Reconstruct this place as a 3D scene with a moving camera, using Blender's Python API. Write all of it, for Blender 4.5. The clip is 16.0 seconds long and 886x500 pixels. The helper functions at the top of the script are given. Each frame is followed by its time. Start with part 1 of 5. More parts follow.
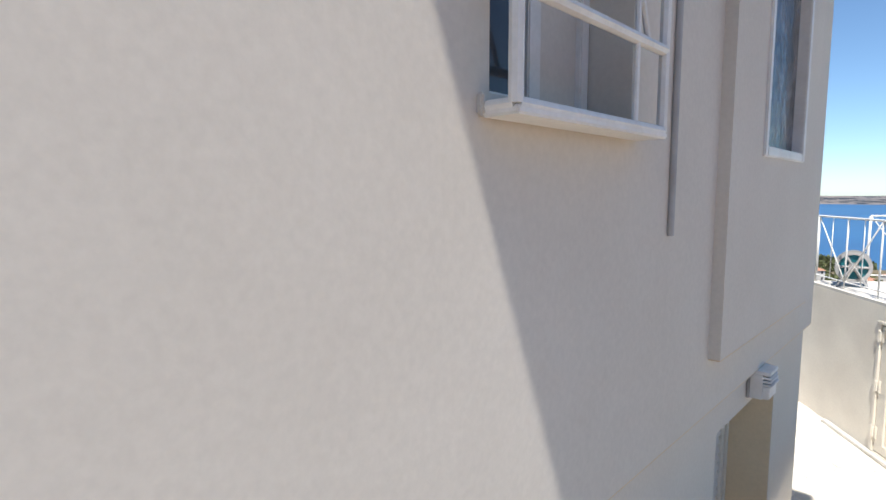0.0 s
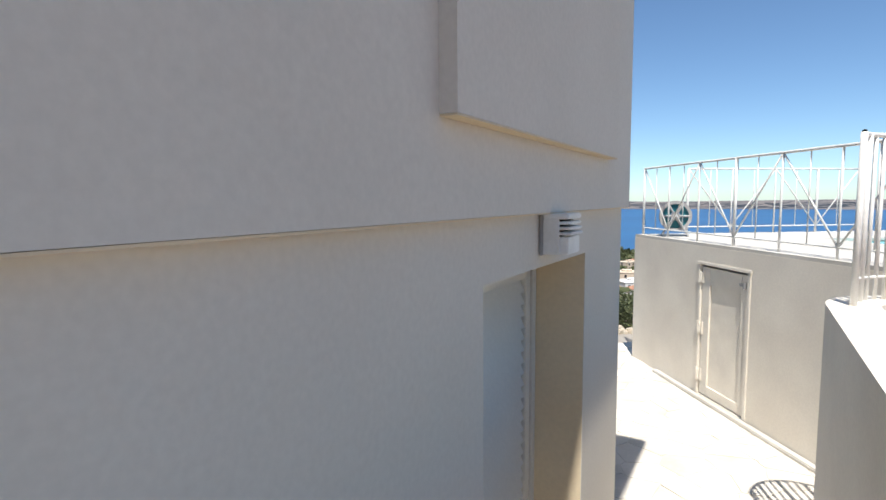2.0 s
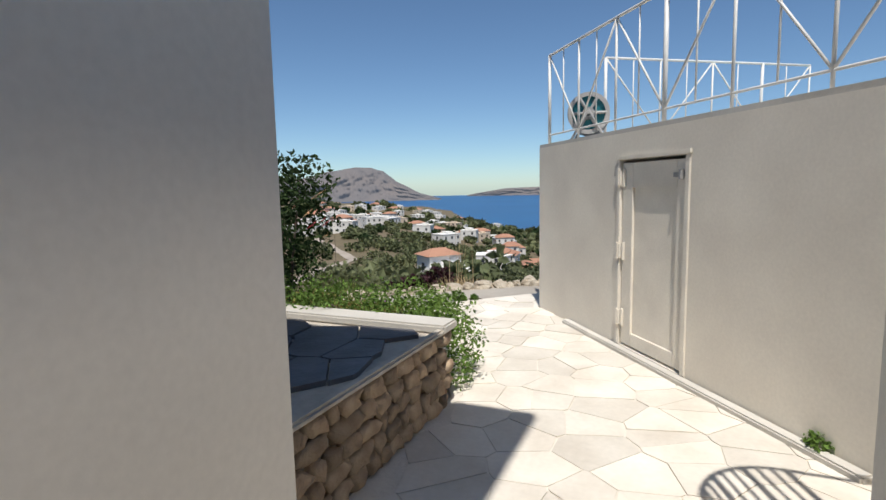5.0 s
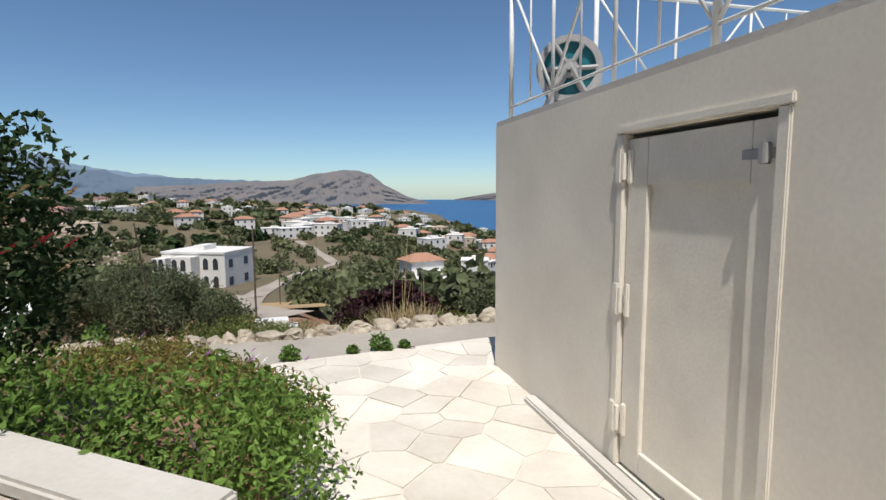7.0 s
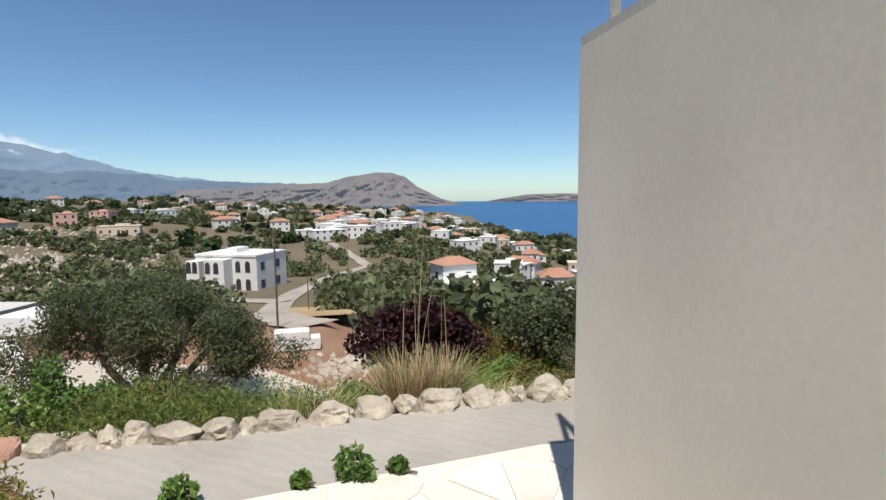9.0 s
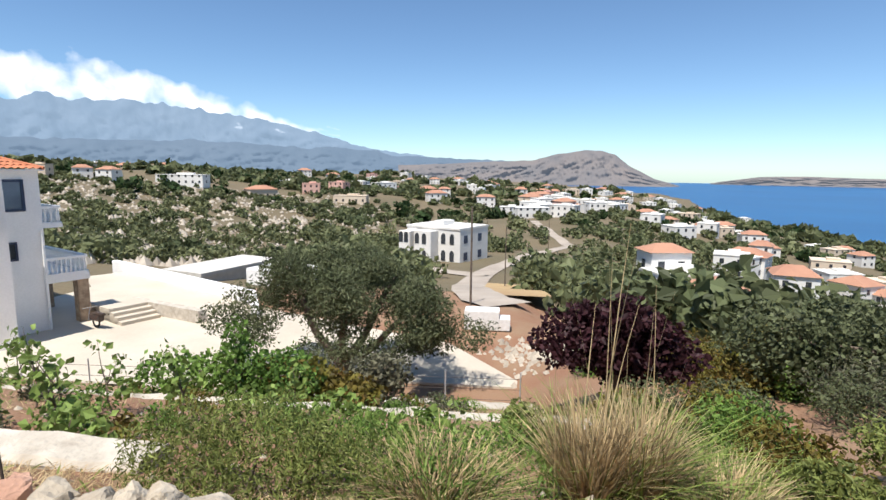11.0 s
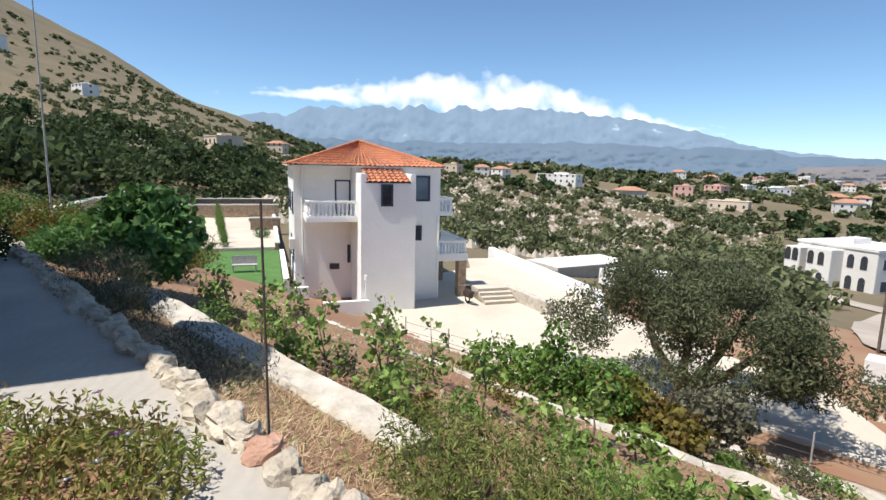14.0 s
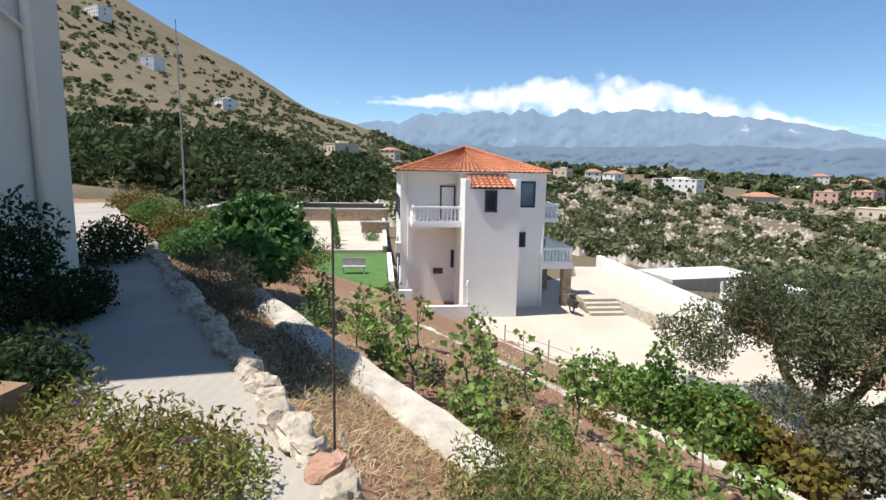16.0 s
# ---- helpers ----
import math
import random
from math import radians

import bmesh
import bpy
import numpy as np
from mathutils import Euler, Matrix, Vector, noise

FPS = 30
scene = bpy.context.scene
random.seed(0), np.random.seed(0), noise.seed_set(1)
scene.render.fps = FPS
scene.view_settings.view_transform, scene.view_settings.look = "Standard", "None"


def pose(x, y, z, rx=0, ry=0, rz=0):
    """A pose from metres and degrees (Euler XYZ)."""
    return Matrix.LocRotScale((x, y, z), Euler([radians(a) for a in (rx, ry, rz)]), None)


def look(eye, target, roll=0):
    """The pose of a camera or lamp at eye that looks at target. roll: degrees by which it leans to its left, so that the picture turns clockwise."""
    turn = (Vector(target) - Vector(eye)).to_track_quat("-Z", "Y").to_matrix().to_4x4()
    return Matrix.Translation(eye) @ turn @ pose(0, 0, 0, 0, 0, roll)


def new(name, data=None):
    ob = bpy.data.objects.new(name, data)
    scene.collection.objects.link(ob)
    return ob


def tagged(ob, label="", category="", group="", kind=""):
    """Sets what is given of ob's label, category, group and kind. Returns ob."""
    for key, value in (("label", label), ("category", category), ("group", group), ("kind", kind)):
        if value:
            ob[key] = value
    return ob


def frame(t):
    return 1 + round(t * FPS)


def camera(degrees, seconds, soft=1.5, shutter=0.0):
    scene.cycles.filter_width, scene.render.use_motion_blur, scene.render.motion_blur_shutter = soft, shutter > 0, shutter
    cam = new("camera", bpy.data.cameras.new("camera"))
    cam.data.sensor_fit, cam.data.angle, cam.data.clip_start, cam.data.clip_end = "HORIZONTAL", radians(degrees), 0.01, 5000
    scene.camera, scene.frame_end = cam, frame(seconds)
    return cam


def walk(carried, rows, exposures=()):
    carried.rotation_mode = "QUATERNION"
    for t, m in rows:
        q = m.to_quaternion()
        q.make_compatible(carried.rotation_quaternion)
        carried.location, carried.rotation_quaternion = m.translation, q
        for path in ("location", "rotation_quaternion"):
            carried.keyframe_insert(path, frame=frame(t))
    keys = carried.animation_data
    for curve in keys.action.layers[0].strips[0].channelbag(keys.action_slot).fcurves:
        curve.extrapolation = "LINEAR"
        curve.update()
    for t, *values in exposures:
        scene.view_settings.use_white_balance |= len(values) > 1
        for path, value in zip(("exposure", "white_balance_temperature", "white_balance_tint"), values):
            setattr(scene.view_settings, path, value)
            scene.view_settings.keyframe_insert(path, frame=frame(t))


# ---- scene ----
cam = camera(79.0, 16.0)
EXPOSURES = [(0, 0.6), (1.5, 0.4), (3.5, 0.62), (4.5, 0.1), (5, -0.05), (8, -0.08), (10.5, 0.45), (12.5, 0.5), (16, 0.45)]
PATH = [
    (0, (0.783, -4.700, 3.733), (-0.595, -3.266, 3.520), -0.13),
    (0.5, (0.739, -4.419, 3.509), (-0.459, -2.831, 3.302), -0.18),
    (1, (0.730, -4.158, 3.279), (-0.359, -2.493, 3.078), -0.10),
    (1.5, (0.730, -3.813, 3.080), (-0.309, -2.116, 2.881), -0.19),
    (2, (0.705, -3.420, 2.816), (-0.290, -1.696, 2.629), -0.38),
    (2.5, (0.673, -3.001, 2.592), (-0.303, -1.265, 2.405), -0.30),
    (3, (0.662, -2.605, 2.356), (-0.293, -0.858, 2.169), -0.28),
    (3.5, (0.663, -2.246, 2.150), (-0.264, -0.483, 1.965), -0.35),
    (4, (0.633, -1.855, 1.898), (-0.261, -0.076, 1.706), -0.42),
    (4.5, (0.618, -1.379, 1.612), (-0.221, 0.429, 1.441), 0.12),
    (5, (0.630, -0.741, 1.670), (-0.167, 1.078, 1.436), -1.18),
    (5.2, (0.588, -0.461, 1.596), (-0.199, 1.363, 1.364), -0.66),
    (7.5, (0.126, 2.432, 1.599), (-0.625, 4.273, 1.383), -0.37),
    (8, (-0.156, 3.106, 1.594), (-0.915, 4.944, 1.384), -0.30),
    (10.3, (-1.120, 5.050, 1.530), (-2.317, 6.640, 1.331), 0.18),
    (10.5, (-1.220, 5.200, 1.530), (-2.486, 6.736, 1.333), 0.61),
    (11, (-1.420, 5.680, 1.500), (-2.872, 7.024, 1.207), 0.60),
    (11.5, (-1.580, 6.200, 1.490), (-3.159, 7.323, 0.995), 0.86),
    (12, (-1.620, 6.420, 1.480), (-3.336, 7.298, 0.948), 0.93),
    (12.5, (-1.639, 6.554, 1.446), (-3.484, 7.127, 0.927), 0.78),
    (13, (-1.683, 6.538, 1.483), (-3.595, 6.897, 1.020), 1.26),
    (13.5, (-1.724, 6.501, 1.497), (-3.667, 6.784, 1.121), 1.20),
    (14, (-1.762, 6.442, 1.495), (-3.730, 6.617, 1.184), 1.28),
    (14.5, (-1.806, 6.451, 1.496), (-3.784, 6.443, 1.201), 1.51),
    (15, (-1.828, 6.476, 1.502), (-3.801, 6.304, 1.221), 0.97),
    (15.5, (-1.851, 6.464, 1.507), (-3.822, 6.278, 1.221), 1.44),
    (16, (-1.966, 6.617, 1.529), (-3.931, 6.399, 1.229), 0.97),
]
walk(cam, [(t, look(eye, target, roll)) for t, eye, target, roll in PATH], EXPOSURES)

# ---- light ----
SUN = Vector((0.145, -0.375, 0.916)).normalized()
world = bpy.data.worlds.new("world")
scene.world = world
world.use_nodes = True
wn = world.node_tree.nodes
sky = wn.new("ShaderNodeTexSky")
sky.sky_type, sky.sun_disc = "NISHITA", False
sky.sun_elevation, sky.sun_rotation = math.asin(SUN.z), math.atan2(SUN.x, SUN.y)
sky.air_density, sky.dust_density, sky.ozone_density = 0.75, 0.2, 2.5
tint = wn.new("ShaderNodeMix")
tint.data_type, tint.blend_type = "RGBA", "MULTIPLY"
tint.inputs[0].default_value = 1.0
tint.inputs[7].default_value = (0.87, 1.0, 1.05, 1)
world.node_tree.links.new(sky.outputs[0], tint.inputs[6])
world.node_tree.links.new(tint.outputs[2], wn["Background"].inputs[0])
wn["Background"].inputs[1].default_value = 0.11
sun = new("sun", bpy.data.lights.new("sun", "SUN"))
sun.data.energy, sun.data.angle, sun.data.color = 5.0, radians(0.53), (1.0, 0.96, 0.9)
sun.matrix_world = look((0, 0, 30), Vector((0, 0, 30)) - SUN)

# ---- materials ----
def material(name, base, other=None, scale=3.0, fine=40.0, bump=0.1, rough=0.8, metal=0.0, mix=0.6, island=0.0, obj=0.0, third=None, dist=0.02):
    """Two-scale colour variation and fine relief, in metres."""
    m = bpy.data.materials.new(name)
    m.use_nodes = True
    n, l = m.node_tree.nodes, m.node_tree.links
    b = n["Principled BSDF"]
    b.inputs["Roughness"].default_value, b.inputs["Metallic"].default_value = rough, metal
    co = n.new("ShaderNodeNewGeometry").outputs["Position"] if obj == 0 else n.new("ShaderNodeTexCoord").outputs["Object"]
    big, small = n.new("ShaderNodeTexNoise"), n.new("ShaderNodeTexNoise")
    for node, s in ((big, scale), (small, fine)):
        node.inputs["Scale"].default_value, node.inputs["Detail"].default_value = s, 6
        l.new(co, node.inputs["Vector"])
    ramp = n.new("ShaderNodeValToRGB")
    ramp.color_ramp.elements[0].position, ramp.color_ramp.elements[1].position = 0.5 - 0.3 * mix, 0.5 + 0.3 * mix
    other = other or tuple(c * 0.85 for c in base)
    ramp.color_ramp.elements[0].color, ramp.color_ramp.elements[1].color = (*other, 1), (*base, 1)
    if third:
        e = ramp.color_ramp.elements.new(0.5 + 0.36 * mix)
        e.color = (*third, 1)
    l.new(big.outputs[0], ramp.inputs[0])
    hsv = n.new("ShaderNodeHueSaturation")
    l.new(ramp.outputs[0], hsv.inputs["Color"])
    val = n.new("ShaderNodeMapRange")
    val.inputs["From Min"].default_value, val.inputs["From Max"].default_value = 0.3, 0.7
    val.inputs["To Min"].default_value, val.inputs["To Max"].default_value = 0.965, 1.035
    l.new(small.outputs[0], val.inputs["Value"])
    out = val.outputs[0]
    if island or obj:
        r = n.new("ShaderNodeNewGeometry").outputs["Random Per Island"] if island else n.new("ShaderNodeObjectInfo").outputs["Random"]
        amount = island or obj
        ran = n.new("ShaderNodeMapRange")
        ran.inputs["To Min"].default_value, ran.inputs["To Max"].default_value = 1 - amount, 1 + amount
        l.new(r, ran.inputs["Value"])
        mul = n.new("ShaderNodeMath")
        mul.operation = "MULTIPLY"
        l.new(out, mul.inputs[0])
        l.new(ran.outputs[0], mul.inputs[1])
        out = mul.outputs[0]
    l.new(out, hsv.inputs["Value"])
    l.new(hsv.outputs[0], b.inputs["Base Color"])
    if bump:
        bp = n.new("ShaderNodeBump")
        bp.inputs["Strength"].default_value, bp.inputs["Distance"].default_value = bump, dist
        l.new(small.outputs[0], bp.inputs["Height"])
        l.new(bp.outputs[0], b.inputs["Normal"])
    return m


def leaf_material(name, base, other, island=0.45, rough=0.55, scale=0.8):
    m = material(name, base, other, scale, 30, 0, rough, island=island)
    b = m.node_tree.nodes["Principled BSDF"]
    out = m.node_tree.nodes["Material Output"]
    tr, mx = m.node_tree.nodes.new("ShaderNodeBsdfTranslucent"), m.node_tree.nodes.new("ShaderNodeMixShader")
    mx.inputs[0].default_value = 0.3
    b.inputs["Specular IOR Level"].default_value = 0.2
    src = b.inputs["Base Color"].links[0].from_socket
    m.node_tree.links.new(src, tr.inputs[0])
    m.node_tree.links.new(b.outputs[0], mx.inputs[1])
    m.node_tree.links.new(tr.outputs[0], mx.inputs[2])
    m.node_tree.links.new(mx.outputs[0], out.inputs[0])
    return m


# Backdrop colour: the haze of distance is painted in as an emission.
def backdrop_material(name, base, other, haze_glow, scale, third=None):
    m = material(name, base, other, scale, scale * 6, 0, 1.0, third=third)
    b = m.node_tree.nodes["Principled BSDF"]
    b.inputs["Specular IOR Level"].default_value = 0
    b.inputs["Emission Color"].default_value = (*haze_glow, 1)
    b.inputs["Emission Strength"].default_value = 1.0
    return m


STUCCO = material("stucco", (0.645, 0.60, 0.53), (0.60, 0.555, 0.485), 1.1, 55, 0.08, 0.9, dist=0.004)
# Darkened copy of CONCRETE; the unseen stairs bounce less light onto the wall.
STEP = material("darkened_step_concrete", (0.36, 0.33, 0.29), (0.28, 0.26, 0.23), 1.2, 35, 0.4, 0.95, dist=0.01)
# Cream plaster with the warm bounce light mixed into its colour.
CREAM_BOUNCE = material("cream_bounce_plaster", (0.70, 0.58, 0.40), (0.64, 0.52, 0.35), 1.5, 40, 0.1, 0.9)
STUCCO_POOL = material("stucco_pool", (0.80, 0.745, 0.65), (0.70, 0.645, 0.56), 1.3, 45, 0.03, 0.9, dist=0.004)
WHITE = material("white_render", (0.86, 0.85, 0.83), (0.81, 0.80, 0.77), 0.6, 12, 0.1, 0.85)
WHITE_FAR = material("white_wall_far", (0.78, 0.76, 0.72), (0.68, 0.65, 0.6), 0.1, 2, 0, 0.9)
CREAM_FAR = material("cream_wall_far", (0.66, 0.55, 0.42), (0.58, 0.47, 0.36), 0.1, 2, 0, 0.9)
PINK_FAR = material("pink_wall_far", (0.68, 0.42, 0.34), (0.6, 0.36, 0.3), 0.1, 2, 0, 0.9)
PAINT = material("white_paint", (0.78, 0.77, 0.74), (0.68, 0.66, 0.62), 6, 60, 0.05, 0.45)
SHUTTER = material("shutter_paint", (0.70, 0.67, 0.60), (0.66, 0.63, 0.56), 3, 60, 0.03, 0.4)
DOORPAINT = material("door_paint", (0.80, 0.745, 0.65), (0.71, 0.655, 0.57), 4, 60, 0.1, 0.6)
SLAB = material("flagstone", (0.72, 0.67, 0.59), (0.60, 0.54, 0.46), 2.2, 26, 0.2, 0.85, obj=0.12, third=(0.72, 0.68, 0.61), dist=0.01)
GROUT = material("grout", (0.72, 0.67, 0.59), (0.62, 0.56, 0.48), 3, 40, 0.3, 0.95)
SLATE = material("slate", (0.17, 0.17, 0.18), (0.10, 0.09, 0.09), 3, 30, 0.3, 0.6, obj=0.25, third=(0.24, 0.2, 0.17))
CONCRETE = material("concrete", (0.60, 0.57, 0.52), (0.48, 0.45, 0.40), 1.2, 35, 0.4, 0.95, dist=0.01)
ROUGHWALL = material("limewashed_wall", (0.56, 0.51, 0.43), (0.36, 0.31, 0.25), 3.5, 22, 0.6, 0.95, dist=0.03)
ROCK = material("limestone", (0.52, 0.46, 0.37), (0.33, 0.27, 0.2), 5, 24, 0.8, 0.95, obj=0.12, dist=0.03)
REDROCK = material("red_limestone", (0.46, 0.28, 0.2), (0.36, 0.2, 0.14), 6, 24, 0.8, 0.95, dist=0.03)
RUBBLE = material("rubble_stone", (0.48, 0.36, 0.24), (0.28, 0.19, 0.12), 5, 30, 0.7, 0.9, obj=0.3, dist=0.02)
COURT = material("pale_court", (0.55, 0.49, 0.40), (0.46, 0.40, 0.32), 0.3, 8, 0.1, 0.9)
TILE = material("terracotta", (0.50, 0.18, 0.085), (0.38, 0.13, 0.06), 1.2, 14, 0.2, 0.8, island=0.15)
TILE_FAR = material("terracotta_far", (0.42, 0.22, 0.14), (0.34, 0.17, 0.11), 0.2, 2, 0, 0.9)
BLUE = material("blue_frame", (0.03, 0.045, 0.09), (0.025, 0.035, 0.07), 3, 30, 0, 0.4)
DARK = material("dark_metal", (0.05, 0.045, 0.04), (0.08, 0.04, 0.025), 9, 60, 0.1, 0.6)
BLACK = material("dark_gap", (0.015, 0.015, 0.015), None, 3, 20, 0, 0.9)
GREYPLASTIC = material("grey_plastic", (0.42, 0.41, 0.40), (0.32, 0.31, 0.3), 6, 40, 0.05, 0.5)
TEAL = material("teal_hose", (0.02, 0.20, 0.24), (0.015, 0.14, 0.17), 9, 60, 0.1, 0.4)
GLASS = material("window_glass", (0.03, 0.035, 0.045), (0.05, 0.055, 0.06), 5, 9, 0, 0.06)
BARK = material("bark", (0.17, 0.13, 0.10), (0.09, 0.07, 0.05), 6, 30, 0.8, 0.95, dist=0.03)
LAWN = material("lawn", (0.07, 0.16, 0.03), (0.05, 0.12, 0.025), 1.5, 60, 0.4, 0.9)
ASPHALT = material("old_asphalt", (0.40, 0.34, 0.28), (0.31, 0.26, 0.21), 0.3, 5, 0.1, 0.9)
DRYFIELD = material("dry_field", (0.42, 0.30, 0.15), (0.34, 0.22, 0.11), 0.2, 3, 0.2, 0.95)
POOL = material("pool_water", (0.08, 0.55, 0.62), (0.07, 0.48, 0.56), 0.6, 6, 0.05, 0.1)
SEA = material("sea_water", (0.012, 0.10, 0.25), (0.010, 0.075, 0.2), 0.003, 0.2, 0.05, 0.35)
L_OLIVE = leaf_material("olive_leaf", (0.14, 0.155, 0.078), (0.07, 0.085, 0.038))
L_GREEN = leaf_material("green_leaf", (0.15, 0.24, 0.05), (0.08, 0.15, 0.03))
L_VINE = leaf_material("vine_leaf", (0.24, 0.32, 0.09), (0.14, 0.21, 0.05), scale=2)
L_SHRUB = leaf_material("olive_shrub_leaf", (0.22, 0.25, 0.07), (0.12, 0.145, 0.04), scale=4)
L_FIG = leaf_material("fig_leaf", (0.105, 0.205, 0.06), (0.06, 0.13, 0.034))
L_DARK = leaf_material("dark_leaf", (0.045, 0.075, 0.026), (0.025, 0.045, 0.016), rough=0.8)
L_SUCC = leaf_material("succulent_leaf", (0.19, 0.25, 0.05), (0.24, 0.14, 0.06), scale=5)
L_LAV = leaf_material("grey_shrub_leaf", (0.15, 0.14, 0.09), (0.08, 0.085, 0.05))
L_PURPLE = leaf_material("purple_leaf", (0.055, 0.02, 0.025), (0.03, 0.012, 0.014))
L_DRY = leaf_material("dry_blade", (0.55, 0.43, 0.25), (0.36, 0.26, 0.14), scale=3)
L_REED = leaf_material("green_blade", (0.25, 0.30, 0.08), (0.14, 0.19, 0.045), scale=3)
L_YELLOW = leaf_material("yellow_leaf", (0.16, 0.16, 0.03), (0.12, 0.07, 0.02), scale=2)
L_SCRUB = leaf_material("scrub_leaf", (0.17, 0.18, 0.085), (0.10, 0.12, 0.055), scale=0.05)
P_WHITE = material("white_petal", (0.8, 0.78, 0.76), (0.7, 0.66, 0.7), 6, 40, 0, 0.6)
P_PURPLE = material("purple_petal", (0.42, 0.1, 0.45), (0.3, 0.07, 0.35), 6, 40, 0, 0.6)
P_RED = material("rose_petal", (0.6, 0.03, 0.05), (0.5, 0.05, 0.06), 6, 40, 0, 0.6)
P_PEACH = material("peach_petal", (0.75, 0.42, 0.2), (0.7, 0.5, 0.3), 6, 40, 0, 0.6)
HILL = material("stony_hillside", (0.17, 0.128, 0.075), (0.118, 0.098, 0.054), 0.05, 1.5, 0.5, 1.0, mix=0.7, third=(0.225, 0.175, 0.115), dist=0.3)
L_WOOD = leaf_material("woodland_leaf", (0.075, 0.10, 0.04), (0.04, 0.06, 0.022), rough=0.8)
SOIL = material("soil_and_scrub", (0.27, 0.175, 0.105), (0.24, 0.115, 0.065), 0.5, 14, 0.7, 1.0, mix=0.7, third=(0.30, 0.24, 0.155), dist=0.05)
# Far ridges, each with its haze as an emission colour.
MOUNTAIN = backdrop_material("hazed_mountain", (0.05, 0.06, 0.07), (0.035, 0.045, 0.055), (0.12, 0.175, 0.25), 0.004)
RANGE = backdrop_material("hazed_range", (0.06, 0.07, 0.085), (0.03, 0.04, 0.055), (0.19, 0.27, 0.37), 0.005, (0.2, 0.21, 0.22))
HEADLAND = backdrop_material("hazed_headland_rock", (0.16, 0.13, 0.11), (0.11, 0.10, 0.095), (0.06, 0.075, 0.10), 0.004)


# ---- mesh helpers ----
def mesh_ob(name, verts, faces, mat, parent=None, smooth=False):
    me = bpy.data.meshes.new(name)
    me.from_pydata([tuple(v) for v in verts], [], [tuple(f) for f in faces])
    me.materials.append(mat)
    if smooth:
        me.polygons.foreach_set("use_smooth", [True] * len(me.polygons))
    ob = new(name, me)
    ob.parent = parent
    return ob


def part(name, bm, mat, parent=None, label="", smooth=False):
    me = bpy.data.meshes.new(name)
    bm.normal_update()
    bm.to_mesh(me)
    bm.free()
    me.materials.append(mat)
    if smooth:
        me.polygons.foreach_set("use_smooth", [True] * len(me.polygons))
    ob = new(name, me)
    ob.parent = parent
    if label:
        ob["label"] = label
    return ob


def empty(name, m, label, category, group="", kind=""):
    ob = new(name)
    ob.matrix_world = m
    ob.empty_display_size = 0.2
    return tagged(ob, label, category, group, kind)


def add_box(bm, x0, y0, z0, x1, y1, z1, bevel=0.0, m=None):
    r = bmesh.ops.create_cube(bm, size=1.0)
    vs = r["verts"]
    for v in vs:
        v.co = Vector(((x0 + x1) / 2 + v.co.x * (x1 - x0), (y0 + y1) / 2 + v.co.y * (y1 - y0), (z0 + z1) / 2 + v.co.z * (z1 - z0)))
    if bevel:
        es = list({e for v in vs for e in v.link_edges})
        r = bmesh.ops.bevel(bm, geom=es, offset=bevel, segments=2, affect="EDGES")
        vs = list({v for f in r["faces"] for v in f.verts} | {v for v in vs if v.is_valid})
    if m:
        bmesh.ops.transform(bm, matrix=m, verts=vs)
    return vs


def boxes(*specs, bevel=0.0, m=None):
    bm = bmesh.new()
    for s in specs:
        add_box(bm, *s, bevel=bevel, m=m)
    return bm


def add_rod(bm, a, b, r, r2=None, seg=8):
    a, b = Vector(a), Vector(b)
    d = b - a
    if d.length < 1e-6:
        return
    m = Matrix.Translation((a + b) / 2) @ d.to_track_quat("Z", "Y").to_matrix().to_4x4()
    bmesh.ops.create_cone(bm, cap_ends=True, segments=seg, radius1=r, radius2=r if r2 is None else r2, depth=d.length, matrix=m)


def rods(*specs, seg=8):
    bm = bmesh.new()
    for s in specs:
        add_rod(bm, *s, seg=seg)
    return bm


def prism(poly, z0, z1):
    bm = bmesh.new()
    lo = [bm.verts.new((x, y, z0)) for x, y in poly]
    hi = [bm.verts.new((x, y, z1)) for x, y in poly]
    n = len(poly)
    bm.faces.new(hi)
    bm.faces.new(lo[::-1])
    for i in range(n):
        bm.faces.new((lo[i], lo[(i + 1) % n], hi[(i + 1) % n], hi[i]))
    bmesh.ops.recalc_face_normals(bm, faces=bm.faces)
    return bm


def rock(rx, ry, rz, seed, sub=3):
    bm = bmesh.new()
    bmesh.ops.create_icosphere(bm, subdivisions=sub, radius=1)
    for v in bm.verts:
        d = v.co.normalized()
        q = Vector([math.copysign(abs(c) ** 0.7, c) for c in d])
        k = 1 + 0.5 * noise.noise(d * 1.7 + Vector((seed, 0, 0))) + 0.22 * noise.noise(d * 4 + Vector((0, seed, 0))) + 0.1 * noise.noise(d * 9 + Vector((0, 0, seed)))
        v.co = Vector((q.x * rx, q.y * ry, q.z * rz)) * k
    return bm


def leaf_cards(pts, size, rng, aspect=0.5, up=0.0, spread=None):
    """Small bent leaves at the points: verts and faces."""
    n = len(pts)
    a = rng.normal(size=(n, 3))
    a[:, 2] += up
    a /= np.linalg.norm(a, axis=1)[:, None]
    b = np.cross(a, rng.normal(size=(n, 3)))
    b /= np.linalg.norm(b, axis=1)[:, None]
    s = size * rng.uniform(0.6, 1.3, (n, 1))
    c = np.cross(a, b)
    p0, p2 = pts - a * s * 0.5, pts + a * s * 0.5
    p1, p3 = pts + b * s * aspect * 0.5 + c * s * 0.1, pts - b * s * aspect * 0.5 + c * s * 0.1
    verts = np.stack([p0, p1, p2, p3], 1).reshape(-1, 3)
    faces = np.arange(4 * n).reshape(-1, 4)
    return verts, faces


